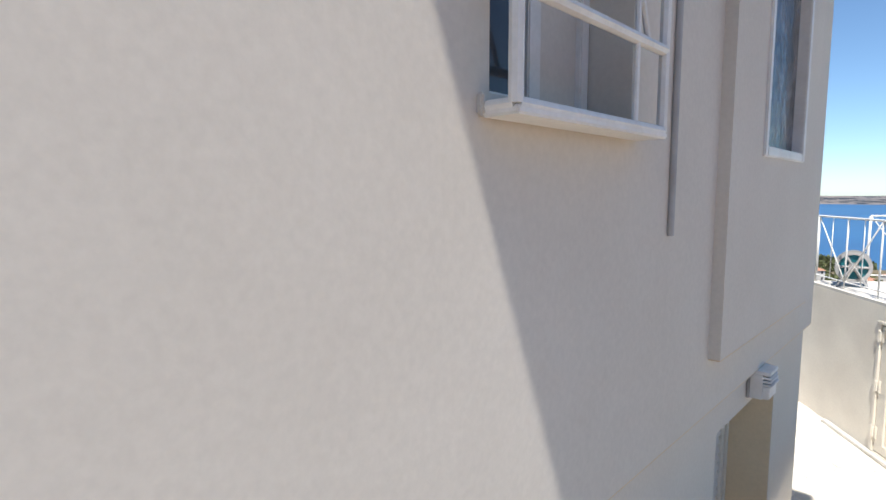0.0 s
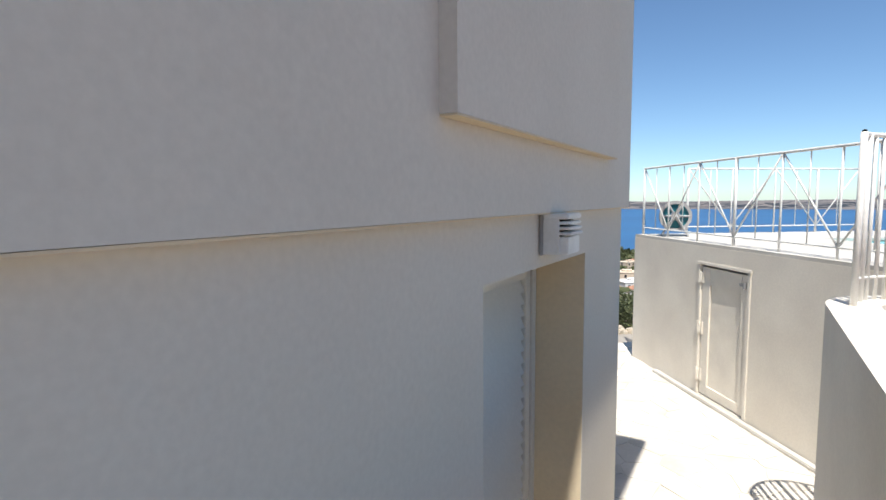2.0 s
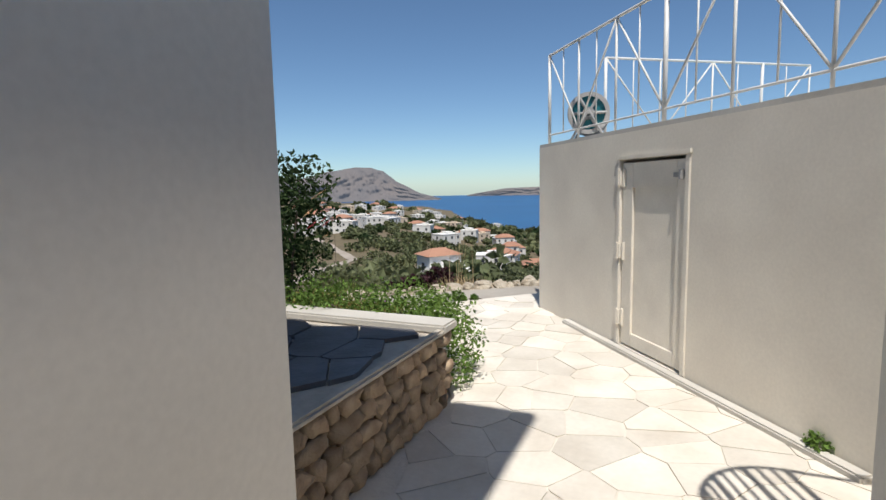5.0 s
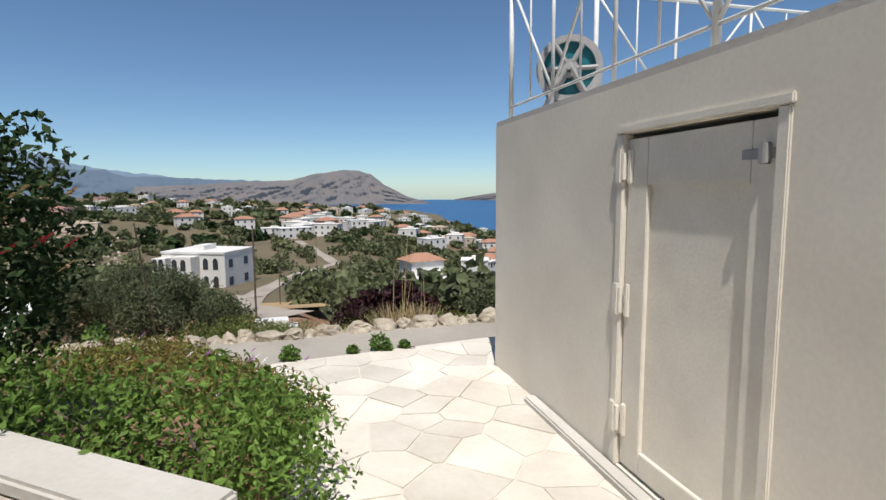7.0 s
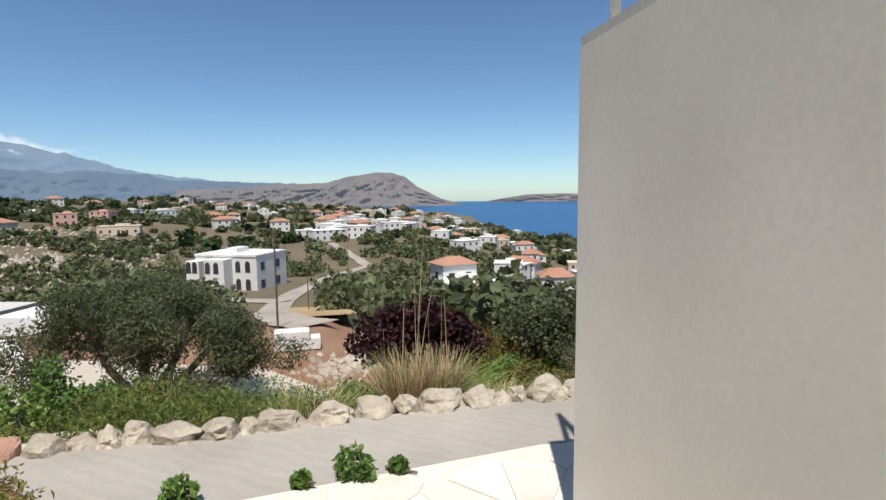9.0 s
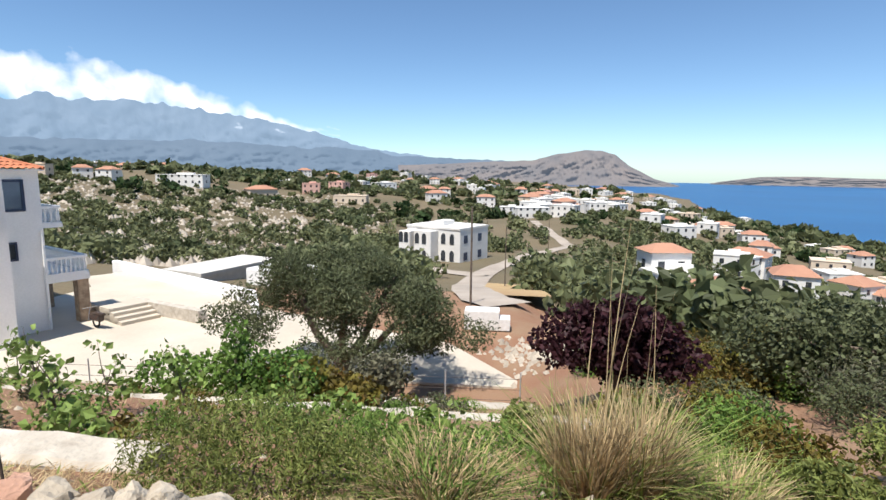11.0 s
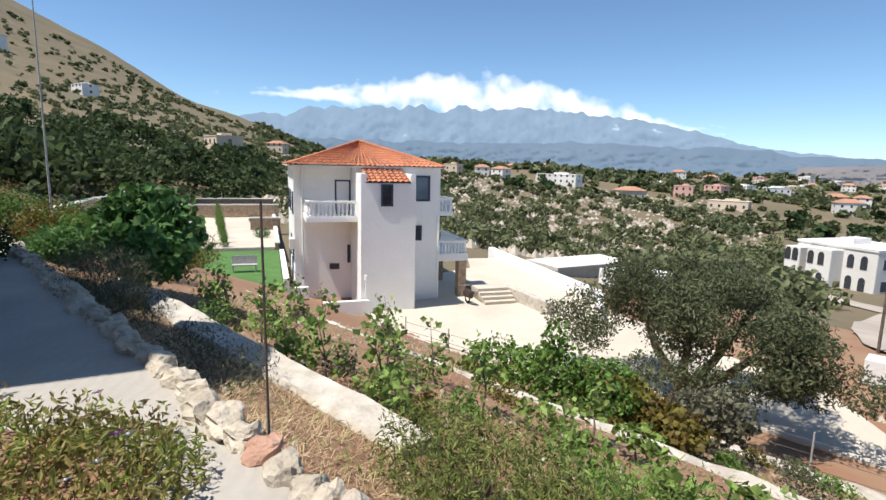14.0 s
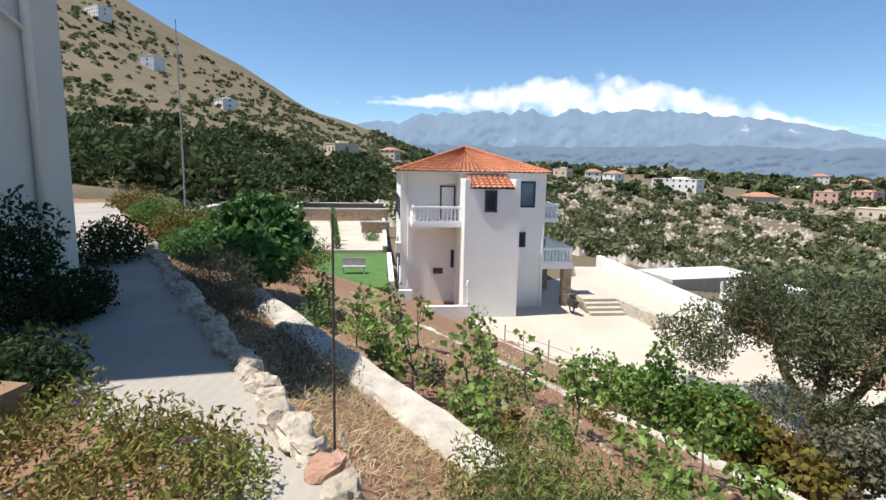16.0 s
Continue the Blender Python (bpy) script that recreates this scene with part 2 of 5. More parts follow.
def blob_points(blobs, n, rng, shell=0.5):
    """Points in ellipsoids, mostly near their skins, with gaps."""
    vol = np.array([b[3] * b[4] * b[5] for b in blobs]) ** 0.67
    pick = rng.choice(len(blobs), n, p=vol / vol.sum())
    B = np.array(blobs)[pick]
    d = rng.normal(size=(n, 3))
    d /= np.linalg.norm(d, axis=1)[:, None]
    rad = rng.uniform(shell ** 3, 1.1, (n, 1)) ** (1 / 3)
    clump = np.array([noise.noise(Vector(v) * 2.6 + Vector((k * 3.1, 0, 0))) for k, v in zip(pick, d)])[:, None]
    return B[:, :3] + d * B[:, 3:] * rad * (1 + 0.35 * clump)


def foliage(name, blobs, n, size, mat, parent=None, seed=0, aspect=0.5, up=0.0, shell=0.5, floor=None):
    rng = np.random.default_rng(seed)
    pts = blob_points(blobs, n, rng, shell)
    if floor is not None:
        pts = pts[pts[:, 2] > floor]
    return mesh_ob(name, *leaf_cards(pts, size, rng, aspect, up), mat, parent)


def blades(name, n, r, height, lean, mat, parent=None, seed=0, width=0.012, sag=0.3):
    """A tuft of arching grass blades."""
    rng = np.random.default_rng(seed)
    V, F = [], []
    for i in range(n):
        th, q = rng.uniform(0, 6.283), r * math.sqrt(rng.uniform())
        base = np.array([q * math.cos(th), q * math.sin(th), 0])
        ph = th + rng.normal() * 0.7
        out = np.array([math.cos(ph), math.sin(ph), 0])
        side = np.array([-out[1], out[0], 0]) * width * rng.uniform(0.6, 1.4)
        h, ln = height * rng.uniform(0.45, 1.1), lean * rng.uniform(0.2, 1.2)
        k = len(V)
        for j in range(5):
            u = j / 4
            c = base + out * ln * u ** 1.6 + np.array([0, 0, h * (u - sag * ln * u ** 3)])
            wdt = side * (1 - 0.85 * u)
            V += [c - wdt, c + wdt]
        F += [(k + 2 * j, k + 2 * j + 1, k + 2 * j + 3, k + 2 * j + 2) for j in range(4)]
    return mesh_ob(name, V, F, mat, parent)


def limb(bm, pts, r0, r1, seg=8):
    """A tapered bent limb."""
    rings, n = [], len(pts)
    for i, p in enumerate(pts):
        d = (Vector(pts[min(i + 1, n - 1)]) - Vector(pts[max(i - 1, 0)])).normalized()
        q = d.to_track_quat("Z", "Y").to_matrix()
        r = r0 + (r1 - r0) * i / (n - 1)
        rings.append([bm.verts.new(Vector(p) + q @ Vector((r * math.cos(6.2832 * k / seg), r * math.sin(6.2832 * k / seg), 0))) for k in range(seg)])
    for a, b in zip(rings, rings[1:]):
        for k in range(seg):
            bm.faces.new((a[k], a[(k + 1) % seg], b[(k + 1) % seg], b[k]))
    bm.faces.new(rings[-1])


# ---- plan: s metres downhill from the stone edging, l metres along it ----
A0, NS, RL = Vector((-3.08, 6.68)), Vector((-0.643, 0.766)), Vector((-0.766, -0.643))


def sl(s, l, z=0.0):
    v = A0 + NS * s + RL * l
    return Vector((v.x, v.y, z))


S_KNOTS = [-60, 0.15, 0.4, 1.25, 1.75, 2.0, 5.2, 5.9, 6.3, 11.0, 11.9, 13.2, 15.5, 30, 60]
Z_KNOTS = [-0.04, -0.04, -0.25, -0.62, -0.75, -1.0, -2.0, -2.2, -2.6, -4.4, -4.9, -5.9, -6.5, -6.55, -9.5]
YAWS = [-180, -60, -20, 5, 18, 30, 50, 62, 75, 95, 104, 110, 118, 127, 145, 180]
DISTS = [30, 60, 100, 150, 200, 300, 400, 700, 1000, 1500, 2700, 4900]
FAR = {
    -180: (0, 4, 10, 20, 30, 60, 90, 200, 260, 300, 300, 300),
    -60: (-6, -16, -28, -36, -45, -55, -65, -95, -99, -99, -99, -99),
    -20: (-8, -16, -28, -36, -45, -55, -65, -95, -99, -99, -99, -99),
    5: (-9, -18, -25, -32, -38, -44, -48, -80, -99, -99, -99, -99),
    18: (-9, -15, -21, -25, -28, -34, -39, -55, -75, -99, -99, -99),
    30: (-8, -12, -16, -18, -20, -22, -24, -26, -35, -50, -84, -99),
    50: (-7, -11.5, -16, -19, -20, -20, -18, -13, -12, -20, -40, -40),
    62: (-7, -9.5, -15, -16, -16, -14, -11, -7, -6, -10, -20, -20),
    75: (-6.5, -8.5, -13, -13.5, -12.5, -6, -2, -1, -2, -4, -10, -10),
    95: (-6, -6, -5, -4, -3, -1, 1, 2, 0, 0, 0, 0),
    104: (-5, -4, -3, -0.9, 1.7, 6.9, 13.8, 44.7, 43, 34.4, 25.8, 25.8),
    110: (-3, -3, -1, 2.6, 6.9, 17.2, 29.2, 70.5, 77.4, 68.8, 51.6, 51.6),
    118: (-1, -2, 0, 5.2, 12, 27.5, 44.7, 124.7, 146.2, 137.6, 86, 86),
    127: (0, -1, 2, 6.9, 15.5, 37.8, 64.5, 184.9, 223.6, 206.4, 172, 172),
    145: (0, 2, 6, 12, 22.4, 51.6, 86, 249.4, 292.4, 292.4, 258, 258),
    180: (0, 4, 10, 20, 30, 60, 90, 200, 260, 300, 300, 300),
}
FAR_TABLE = np.array([FAR[y] for y in YAWS], float)


def ease(a, b, x):
    u = min(max((x - a) / (b - a), 0), 1)
    return u * u * (3 - 2 * u)


HM = Matrix(((-0.974, 0.225, 0, -33.2), (-0.225, -0.974, 0, 9.0), (0, 0, 1, -6.5), (0, 0, 0, 1)))  # x to the house's depth, y along its front
HM_INV = HM.inverted()


def levelled(x, y, z):
    """The ground cut down for the terraces beside the neighbouring house."""
    p = HM_INV @ Vector((x, y, 0))
    k = ease(-4, 0, p.x) * ease(46, 38, p.x) * ease(6, 9, p.y) * ease(32, 24, p.y)
    return z * (1 - k) + min(z, -5.3) * k


def ground_z(x, y):
    return levelled(x, y, raw_ground(x, y))


def raw_ground(x, y):
    p = Vector((x, y)) - A0
    s, l = p.dot(NS), p.dot(RL)
    near = float(np.interp(s, S_KNOTS, Z_KNOTS))
    wild = float(np.interp(s, [-60, 0.15, 0.5, 8, 20, 40, 60], [-0.04, -0.04, -0.35, -3.4, -6.0, -9, -12]))
    k = ease(-0.5, -3.5, l) if l < 0 else 0.0
    near = near * (1 - k) + wild * k
    d = math.hypot(x + 2, y - 6.4)
    if d < 26:
        return near
    yaw = math.degrees(math.atan2(-(x + 2), y - 6.4))
    col = np.array([np.interp(d, DISTS, row) for row in FAR_TABLE])
    far = float(np.interp(yaw, YAWS, col))
    rough = noise.noise(Vector((x, y, 0)) * 0.012) * min(d * 0.012, 8) + noise.noise(Vector((x, y, 5)) * 0.05) * min(d * 0.006, 1.2)
    far += rough * ease(60, 160, d)
    w = ease(26, 62, d)
    return near * (1 - w) + far * w


def build_ground():
    radii = [0.0, 0.5]
    while radii[-1] < 4850:
        radii.append(radii[-1] * (1.05 if radii[-1] < 900 else 1.12) + 0.12)
    cols = 300
    V, F = [(-2, 6.4, ground_z(-2, 6.4))], []
    for r in radii[1:]:
        for c in range(cols):
            t = 2 * math.pi * c / cols
            x, y = -2 + r * math.sin(t), 6.4 + r * math.cos(t)
            V.append((x, y, ground_z(x, y)))
    F += [(0, 1 + (c + 1) % cols, 1 + c) for c in range(cols)]
    for k in range(len(radii) - 2):
        a, b = 1 + k * cols, 1 + (k + 1) * cols
        F += [(a + c, a + (c + 1) % cols, b + (c + 1) % cols, b + c) for c in range(cols)]
    ob = mesh_ob("ground", V, F, SOIL, smooth=True)
    ob.data.materials.append(HILL)
    rings = [0] * cols + [1 if radii[k + 1] > 40 else 0 for k in range(len(radii) - 2) for c in range(cols)]
    ob.data.polygons.foreach_set("material_index", rings)
    tagged(ob, "red-brown stony hillside soil with dry scrub", "ground", kind="structure")


build_ground()
sea = bmesh.new()
bmesh.ops.create_circle(sea, cap_ends=True, segments=96, radius=4880, matrix=Matrix.Translation((-2, 6.4, -80)))
tagged(part("water", sea, SEA), "deep blue sea bay under a clear sky", "sea", kind="structure")


# ---- the villa beside the stairs ----
wall = empty("wall_house", pose(0, 0, 0), "cream stucco villa wall with a string ledge", "wall", kind="structure")
Y0, Y1, ZT, ZB = -1.955, -0.805, 2.553, 0.75
ZL = 2.765
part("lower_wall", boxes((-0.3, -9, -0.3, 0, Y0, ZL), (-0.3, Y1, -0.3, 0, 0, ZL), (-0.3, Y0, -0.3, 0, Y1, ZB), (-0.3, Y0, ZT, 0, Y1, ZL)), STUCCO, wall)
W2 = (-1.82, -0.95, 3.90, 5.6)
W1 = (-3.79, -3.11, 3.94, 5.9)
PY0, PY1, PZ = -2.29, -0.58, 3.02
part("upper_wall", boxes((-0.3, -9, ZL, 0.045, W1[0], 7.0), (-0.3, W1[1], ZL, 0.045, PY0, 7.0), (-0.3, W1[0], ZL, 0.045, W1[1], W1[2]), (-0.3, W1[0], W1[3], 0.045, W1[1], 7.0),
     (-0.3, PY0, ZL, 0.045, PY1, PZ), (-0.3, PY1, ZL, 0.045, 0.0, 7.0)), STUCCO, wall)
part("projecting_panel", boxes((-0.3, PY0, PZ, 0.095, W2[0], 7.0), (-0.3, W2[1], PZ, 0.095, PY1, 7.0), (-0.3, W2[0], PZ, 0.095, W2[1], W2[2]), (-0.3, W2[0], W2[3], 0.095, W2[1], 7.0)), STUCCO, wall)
# Thin strips put the yellow bounce light under ledge and panel as colour.
part("ledge_bounce", boxes((0.002, -9, ZL - 0.006, 0.0445, -0.002, ZL - 0.001)), CREAM_BOUNCE, wall, "cream strip painting warm bounce under the ledge")
part("panel_bounce", boxes((0.047, PY0, PZ - 0.006, 0.0945, PY1, PZ - 0.001)), CREAM_BOUNCE, wall, "cream strip painting warm bounce under the panel")
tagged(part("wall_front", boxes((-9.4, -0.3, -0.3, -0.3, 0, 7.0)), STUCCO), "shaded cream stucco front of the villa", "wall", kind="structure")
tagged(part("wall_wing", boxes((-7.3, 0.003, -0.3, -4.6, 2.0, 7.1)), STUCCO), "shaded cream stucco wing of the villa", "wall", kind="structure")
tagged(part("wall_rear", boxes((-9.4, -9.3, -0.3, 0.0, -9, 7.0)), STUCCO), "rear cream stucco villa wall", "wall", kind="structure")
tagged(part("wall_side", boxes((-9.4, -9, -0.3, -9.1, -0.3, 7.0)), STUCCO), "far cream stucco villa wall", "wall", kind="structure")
# The overhang is never in view; its reach follows the shade on the wall.
roof = part("roof", boxes((-9.4, -9.3, 7.0, 0.0, 0.02, 7.2), (0.0, -5.15, 7.0, 0.85, 0.02, 7.2)), STUCCO)
tagged(roof, "flat overhanging concrete roof slab of the villa", "roof", kind="structure")

# ---- stairs and side wall ----
stairs = empty("stairs", pose(0, 0, 0), "pale concrete outdoor stairs along the villa wall", "stairs", kind="structure")
for i in range(11):
    part("step", boxes((0.004, -0.75 - 0.36 * (i + 1), -0.1, 1.148, -0.75 - 0.36 * i, 0.18 * (i + 1) - 0.02), bevel=0.01), STEP, stairs)
tagged(part("landing", boxes((0.004, -9, -0.1, 1.148, -4.712, 2.08)), STEP), "pale concrete landing above the stairs", "floor", kind="structure")
tagged(part("wall_landing_end", boxes((0.004, -9.3, -0.1, 5.0, -9.004, 4.6)), STUCCO), "cream stucco wall closing the landing", "wall", kind="structure")


def curb_path():
    pts = [(1.3, -9.0), (1.3, 0.95)]
    pts += [(1.75 - 0.45 * math.cos(a), 0.95 + 0.45 * math.sin(a)) for a in [radians(10 * k) for k in range(1, 10)]]
    return pts + [(5.2, 1.4)]


def ribbon(path, half, z0, z1):
    left, right = [], []
    for i, p in enumerate(path):
        a, b = Vector(path[max(i - 1, 0)]), Vector(path[min(i + 1, len(path) - 1)])
        d = (b - a).normalized()
        nrm = Vector((-d.y, d.x)) * half
        left.append(tuple(Vector(p) + nrm))
        right.append(tuple(Vector(p) - nrm))
    bm = bmesh.new()
    rows = [[bm.verts.new((*q, z)) for q, z in ((l, z0), (l, z1), (r, z1), (r, z0))] for l, r in zip(left, right)]
    for a, b in zip(rows, rows[1:]):
        for k in range(4):
            bm.faces.new((a[k], a[(k + 1) % 4], b[(k + 1) % 4], b[k]))
    bm.faces.new(rows[0])
    bm.faces.new(rows[-1][::-1])
    bmesh.ops.recalc_face_normals(bm, faces=bm.faces)
    return bm


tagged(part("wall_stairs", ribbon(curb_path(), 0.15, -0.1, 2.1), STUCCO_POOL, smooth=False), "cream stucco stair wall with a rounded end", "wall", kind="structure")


def railing(name, path, base, label, height=1.13, gap=0.82):
    """White steel railing along a polyline: posts, rails and slanted bars."""
    ob = empty(name, pose(0, 0, 0), label, "railing")
    pts = [Vector((*p, base)) for p in path]
    posts = []
    for a, b in zip(pts, pts[1:]):
        n = max(1, round((b - a).length / gap))
        posts += [a.lerp(b, i / n) for i in range(n)]
    posts.append(pts[-1])
    up = Vector((0, 0, 1))
    top, low = bmesh.new(), bmesh.new()
    limb(top, [p + up * height for p in posts], 0.017, 0.017)
    limb(low, [p + up * 0.16 for p in posts], 0.011, 0.011)
    part("top_rail", top, PAINT, ob, smooth=True)
    part("bottom_rail", low, PAINT, ob, smooth=True)
    for i, p in enumerate(posts):
        part("post", rods((p, p + up * height, 0.021 if i % 3 == 0 else 0.013)), PAINT, ob, smooth=True)
    for i, (a, b) in enumerate(zip(posts, posts[1:])):
        if (b - a).length < 0.35:
            continue
        lo, hi = a + up * 0.16, a + up * height
        m0, m1 = a.lerp(b, 0.5) + up * 0.16, a.lerp(b, 0.5) + up * height
        part("bar", rods((m0, m1, 0.008)), PAINT, ob, smooth=True)
        if i % 2 == 0:
            part("slanted_bar", rods((hi, b + up * 0.16, 0.011)), PAINT, ob, smooth=True)
        else:
            part("slanted_bar", rods((lo, b + up * height, 0.011)), PAINT, ob, smooth=True)
    return ob


railing("railing", curb_path()[1:], 2.1, "white painted steel railing on the rounded stair wall")

# ---- pool terrace block ----
PC, PD, PM = Vector((-1.08, 6.43)), Vector((0.598, -0.801)), Vector((0.801, 0.598))


def pool(a, b, z=0.0):
    v = PC + PD * a + PM * b
    return Vector((v.x, v.y, z))


POOLM = Matrix(((PD.x, PM.x, 0, PC.x), (PD.y, PM.y, 0, PC.y), (0, 0, 1, 0), (0, 0, 0, 1)))
DA0, DA1, DZ = 1.97, 2.97, 1.89
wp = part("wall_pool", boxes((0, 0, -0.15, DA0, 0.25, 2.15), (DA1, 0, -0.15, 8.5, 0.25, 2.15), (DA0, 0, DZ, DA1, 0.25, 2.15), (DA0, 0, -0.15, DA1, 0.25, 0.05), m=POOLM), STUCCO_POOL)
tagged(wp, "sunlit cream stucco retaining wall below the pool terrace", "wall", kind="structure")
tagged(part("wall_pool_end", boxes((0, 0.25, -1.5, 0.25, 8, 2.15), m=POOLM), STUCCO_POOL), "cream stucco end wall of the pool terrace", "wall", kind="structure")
tagged(part("pool_deck", boxes((0.004, 0.004, 2.15, 8.5, 2.2, 2.19), (0.004, 2.2, 2.15, 1.6, 8, 2.19), (6.5, 2.2, 2.15, 8.5, 8, 2.19), (1.6, 6.5, 2.15, 6.5, 8, 2.19), m=POOLM), CONCRETE), "white-washed pool terrace deck", "floor", kind="structure")
tagged(part("pool_water", boxes((1.6, 2.2, 1.0, 6.5, 6.5, 2.14), m=POOLM), POOL), "turquoise swimming pool set in the deck", "pool", kind="structure")
part("kerb", boxes((0.9, -0.1, -0.05, 4.6, -0.004, 0.05), bevel=0.012, m=POOLM), CONCRETE, wp, "low pale concrete kerb")

door = empty("cellar_door", POOLM, "cream painted wooden store-room door in the pool wall", "door")
part("panel", boxes((DA0 + 0.03, 0.04, 0.07, DA1 - 0.03, 0.07, DZ - 0.03)), DOORPAINT, door)
part("stile", boxes((DA0 + 0.03, 0.015, 0.07, DA0 + 0.2, 0.04, DZ - 0.03), bevel=0.004), DOORPAINT, door)
part("stile", boxes((DA1 - 0.15, 0.015, 0.07, DA1 - 0.03, 0.04, DZ - 0.03), bevel=0.004), DOORPAINT, door)
part("rail", boxes((DA0 + 0.2, 0.015, DZ - 0.27, DA1 - 0.15, 0.04, DZ - 0.03), bevel=0.004), DOORPAINT, door)
part("rail", boxes((DA0 + 0.2, 0.015, 0.07, DA1 - 0.15, 0.04, 0.2), bevel=0.004), DOORPAINT, door)
part("frame", boxes((DA0 - 0.035, -0.012, 0.05, DA0 + 0.02, 0.05, DZ), (DA1 - 0.02, -0.012, 0.05, DA1 + 0.035, 0.05, DZ), bevel=0.005), DOORPAINT, door)
part("drip_moulding", boxes((DA0 - 0.05, -0.02, DZ + 0.003, DA1 + 0.05, 0.0, DZ + 0.045), bevel=0.006), DOORPAINT, door)
for z in (1.72, 1.0, 0.33):
    h = part("hinge", boxes((DA0 - 0.03, -0.026, z - 0.09, DA0 + 0.02, -0.008, z + 0.09), (DA0 + 0.045, -0.004, z - 0.09, DA0 + 0.08, 0.02, z + 0.09), bevel=0.006), DOORPAINT, door)
    part("hinge_pin", rods(((DA0 + 0.03, -0.01, z - 0.07), (DA0 + 0.03, -0.01, z + 0.07), 0.013)), DOORPAINT, h)
part("hasp", boxes((DA1 - 0.2, 0.01, 1.71, DA1 - 0.02, 0.045, 1.75), (DA1 - 0.09, -0.02, 1.69, DA1 - 0.06, 0.03, 1.77), bevel=0.004), GREYPLASTIC, door, "weathered metal hasp")

railing("railing", [tuple(pool(0.1, 0.1).xy), tuple(pool(6.5, 0.1).xy)], 2.15, "white painted steel railing along the pool terrace edge", 1.17)
railing("railing", [tuple(pool(0.1, 0.9).xy), tuple(pool(0.1, 4.2).xy)], 2.15, "white painted steel railing at the terrace end", 1.17)
railing("railing", [tuple(pool(0.1, 7.6).xy), tuple(pool(8.2, 7.6).xy)], 2.15, "white painted steel railing beyond the pool", 1.17)

# hose reel on the deck
reel = empty("hose_reel", POOLM @ pose(0.55, 0.42, 2.19, 0, 0, 60), "grey garden hose reel with teal hose on the deck", "hose reel")
def add_disc(bm, y, r0, r1, z):
    m = Matrix.Translation((0, y, z)) @ pose(0, 0, 0, 90)
    seg = 28
    rings = []
    for r, dy in ((r0, -0.012), (r1, -0.012), (r1, 0.012), (r0, 0.012)):
        rings.append([bm.verts.new((r * math.cos(6.2832 * k / seg), y + dy, z + r * math.sin(6.2832 * k / seg))) for k in range(seg)])
    for q in range(4):
        a, b = rings[q], rings[(q + 1) % 4]
        for k in range(seg):
            bm.faces.new((a[k], a[(k + 1) % seg], b[(k + 1) % seg], b[k]))
for y in (-0.17, 0.17):
    bm = bmesh.new()
    add_disc(bm, y, 0.2, 0.25, 0.33)
    add_disc(bm, y, 0.03, 0.07, 0.33)
    for k in range(6):
        c, s_ = math.cos(k * 1.0472), math.sin(k * 1.0472)
        add_rod(bm, (0.06 * c, y, 0.33 + 0.06 * s_), (0.21 * c, y, 0.33 + 0.21 * s_), 0.018)
    part("flange", bm, GREYPLASTIC, reel)
for k in range(7):
    bm = bmesh.new()
    add_disc(bm, -0.135 + 0.045 * k, 0.08, 0.215 + 0.012 * (k % 2), 0.33)
    part("hose_turn", bm, TEAL, reel, "coiled teal hose")
part("stand", rods(((-0.2, -0.22, 0.012), (0, -0.22, 0.36), 0.016), ((0.2, -0.22, 0.012), (0, -0.22, 0.36), 0.016), ((-0.2, 0.22, 0.012), (0, 0.22, 0.36), 0.016), ((0.2, 0.22, 0.012), (0, 0.22, 0.36), 0.016), ((-0.2, -0.24, 0.014), (-0.2, 0.24, 0.014), 0.016), ((0.2, -0.24, 0.014), (0.2, 0.24, 0.014), 0.016), ((0, -0.24, 0.33), (0, 0.24, 0.33), 0.018)), GREYPLASTIC, reel)

# ---- villa fittings ----
sh = empty("shutter_door", pose(0, 0, 0), "closed cream louvred shutter in a deep plastered reveal", "shutter")
part("frame", boxes((-0.31, Y0 + 0.002, ZB, -0.25, Y0 + 0.05, ZT - 0.002), (-0.31, Y1 - 0.05, ZB, -0.25, Y1 - 0.002, ZT - 0.002), (-0.31, Y0 + 0.05, ZT - 0.05, -0.25, Y1 - 0.05, ZT - 0.002), bevel=0.004), SHUTTER, sh)
part("leaf_frame", boxes((-0.305, Y0 + 0.058, ZB + 0.01, -0.26, Y0 + 0.12, ZT - 0.06), (-0.305, Y1 - 0.12, ZB + 0.01, -0.26, Y1 - 0.058, ZT - 0.06), (-0.305, Y0 + 0.12, ZT - 0.13, -0.26, Y1 - 0.12, ZT - 0.06), bevel=0.004), SHUTTER, sh)
# Black sheet painting the darkness of the room behind the slats.
part("shade_backing", boxes((-0.36, Y0 + 0.003, ZB, -0.34, Y1 - 0.003, ZT - 0.003)), BLACK, sh)
slat = boxes((-0.006, Y0 + 0.12, -0.038, 0.006, Y1 - 0.12, 0.038), bevel=0.003, m=pose(0, 0, 0, 0, -26))
# Reveal linings: cream paint, yellowed to hold the warm bounce.
part("reveal", boxes((-0.33, Y1 - 0.001, ZB, -0.003, Y1 + 0.01, ZT), (-0.33, Y0 - 0.01, ZB, -0.003, Y0 + 0.001, ZT), (-0.33, Y0, ZT - 0.001, -0.003, Y1, ZT + 0.01)), CREAM_BOUNCE, sh, "cream plaster reveal, yellowed by painted warm bounce")
first = part("slat", slat, SHUTTER, sh)
count = int((ZT - 0.14 - ZB) / 0.0595)
first.location = (-0.285, 0, ZT - 0.165)
for i in range(1, count):
    o = first.copy()
    o.location.z = ZT - 0.165 - i * 0.0595
    scene.collection.objects.link(o)

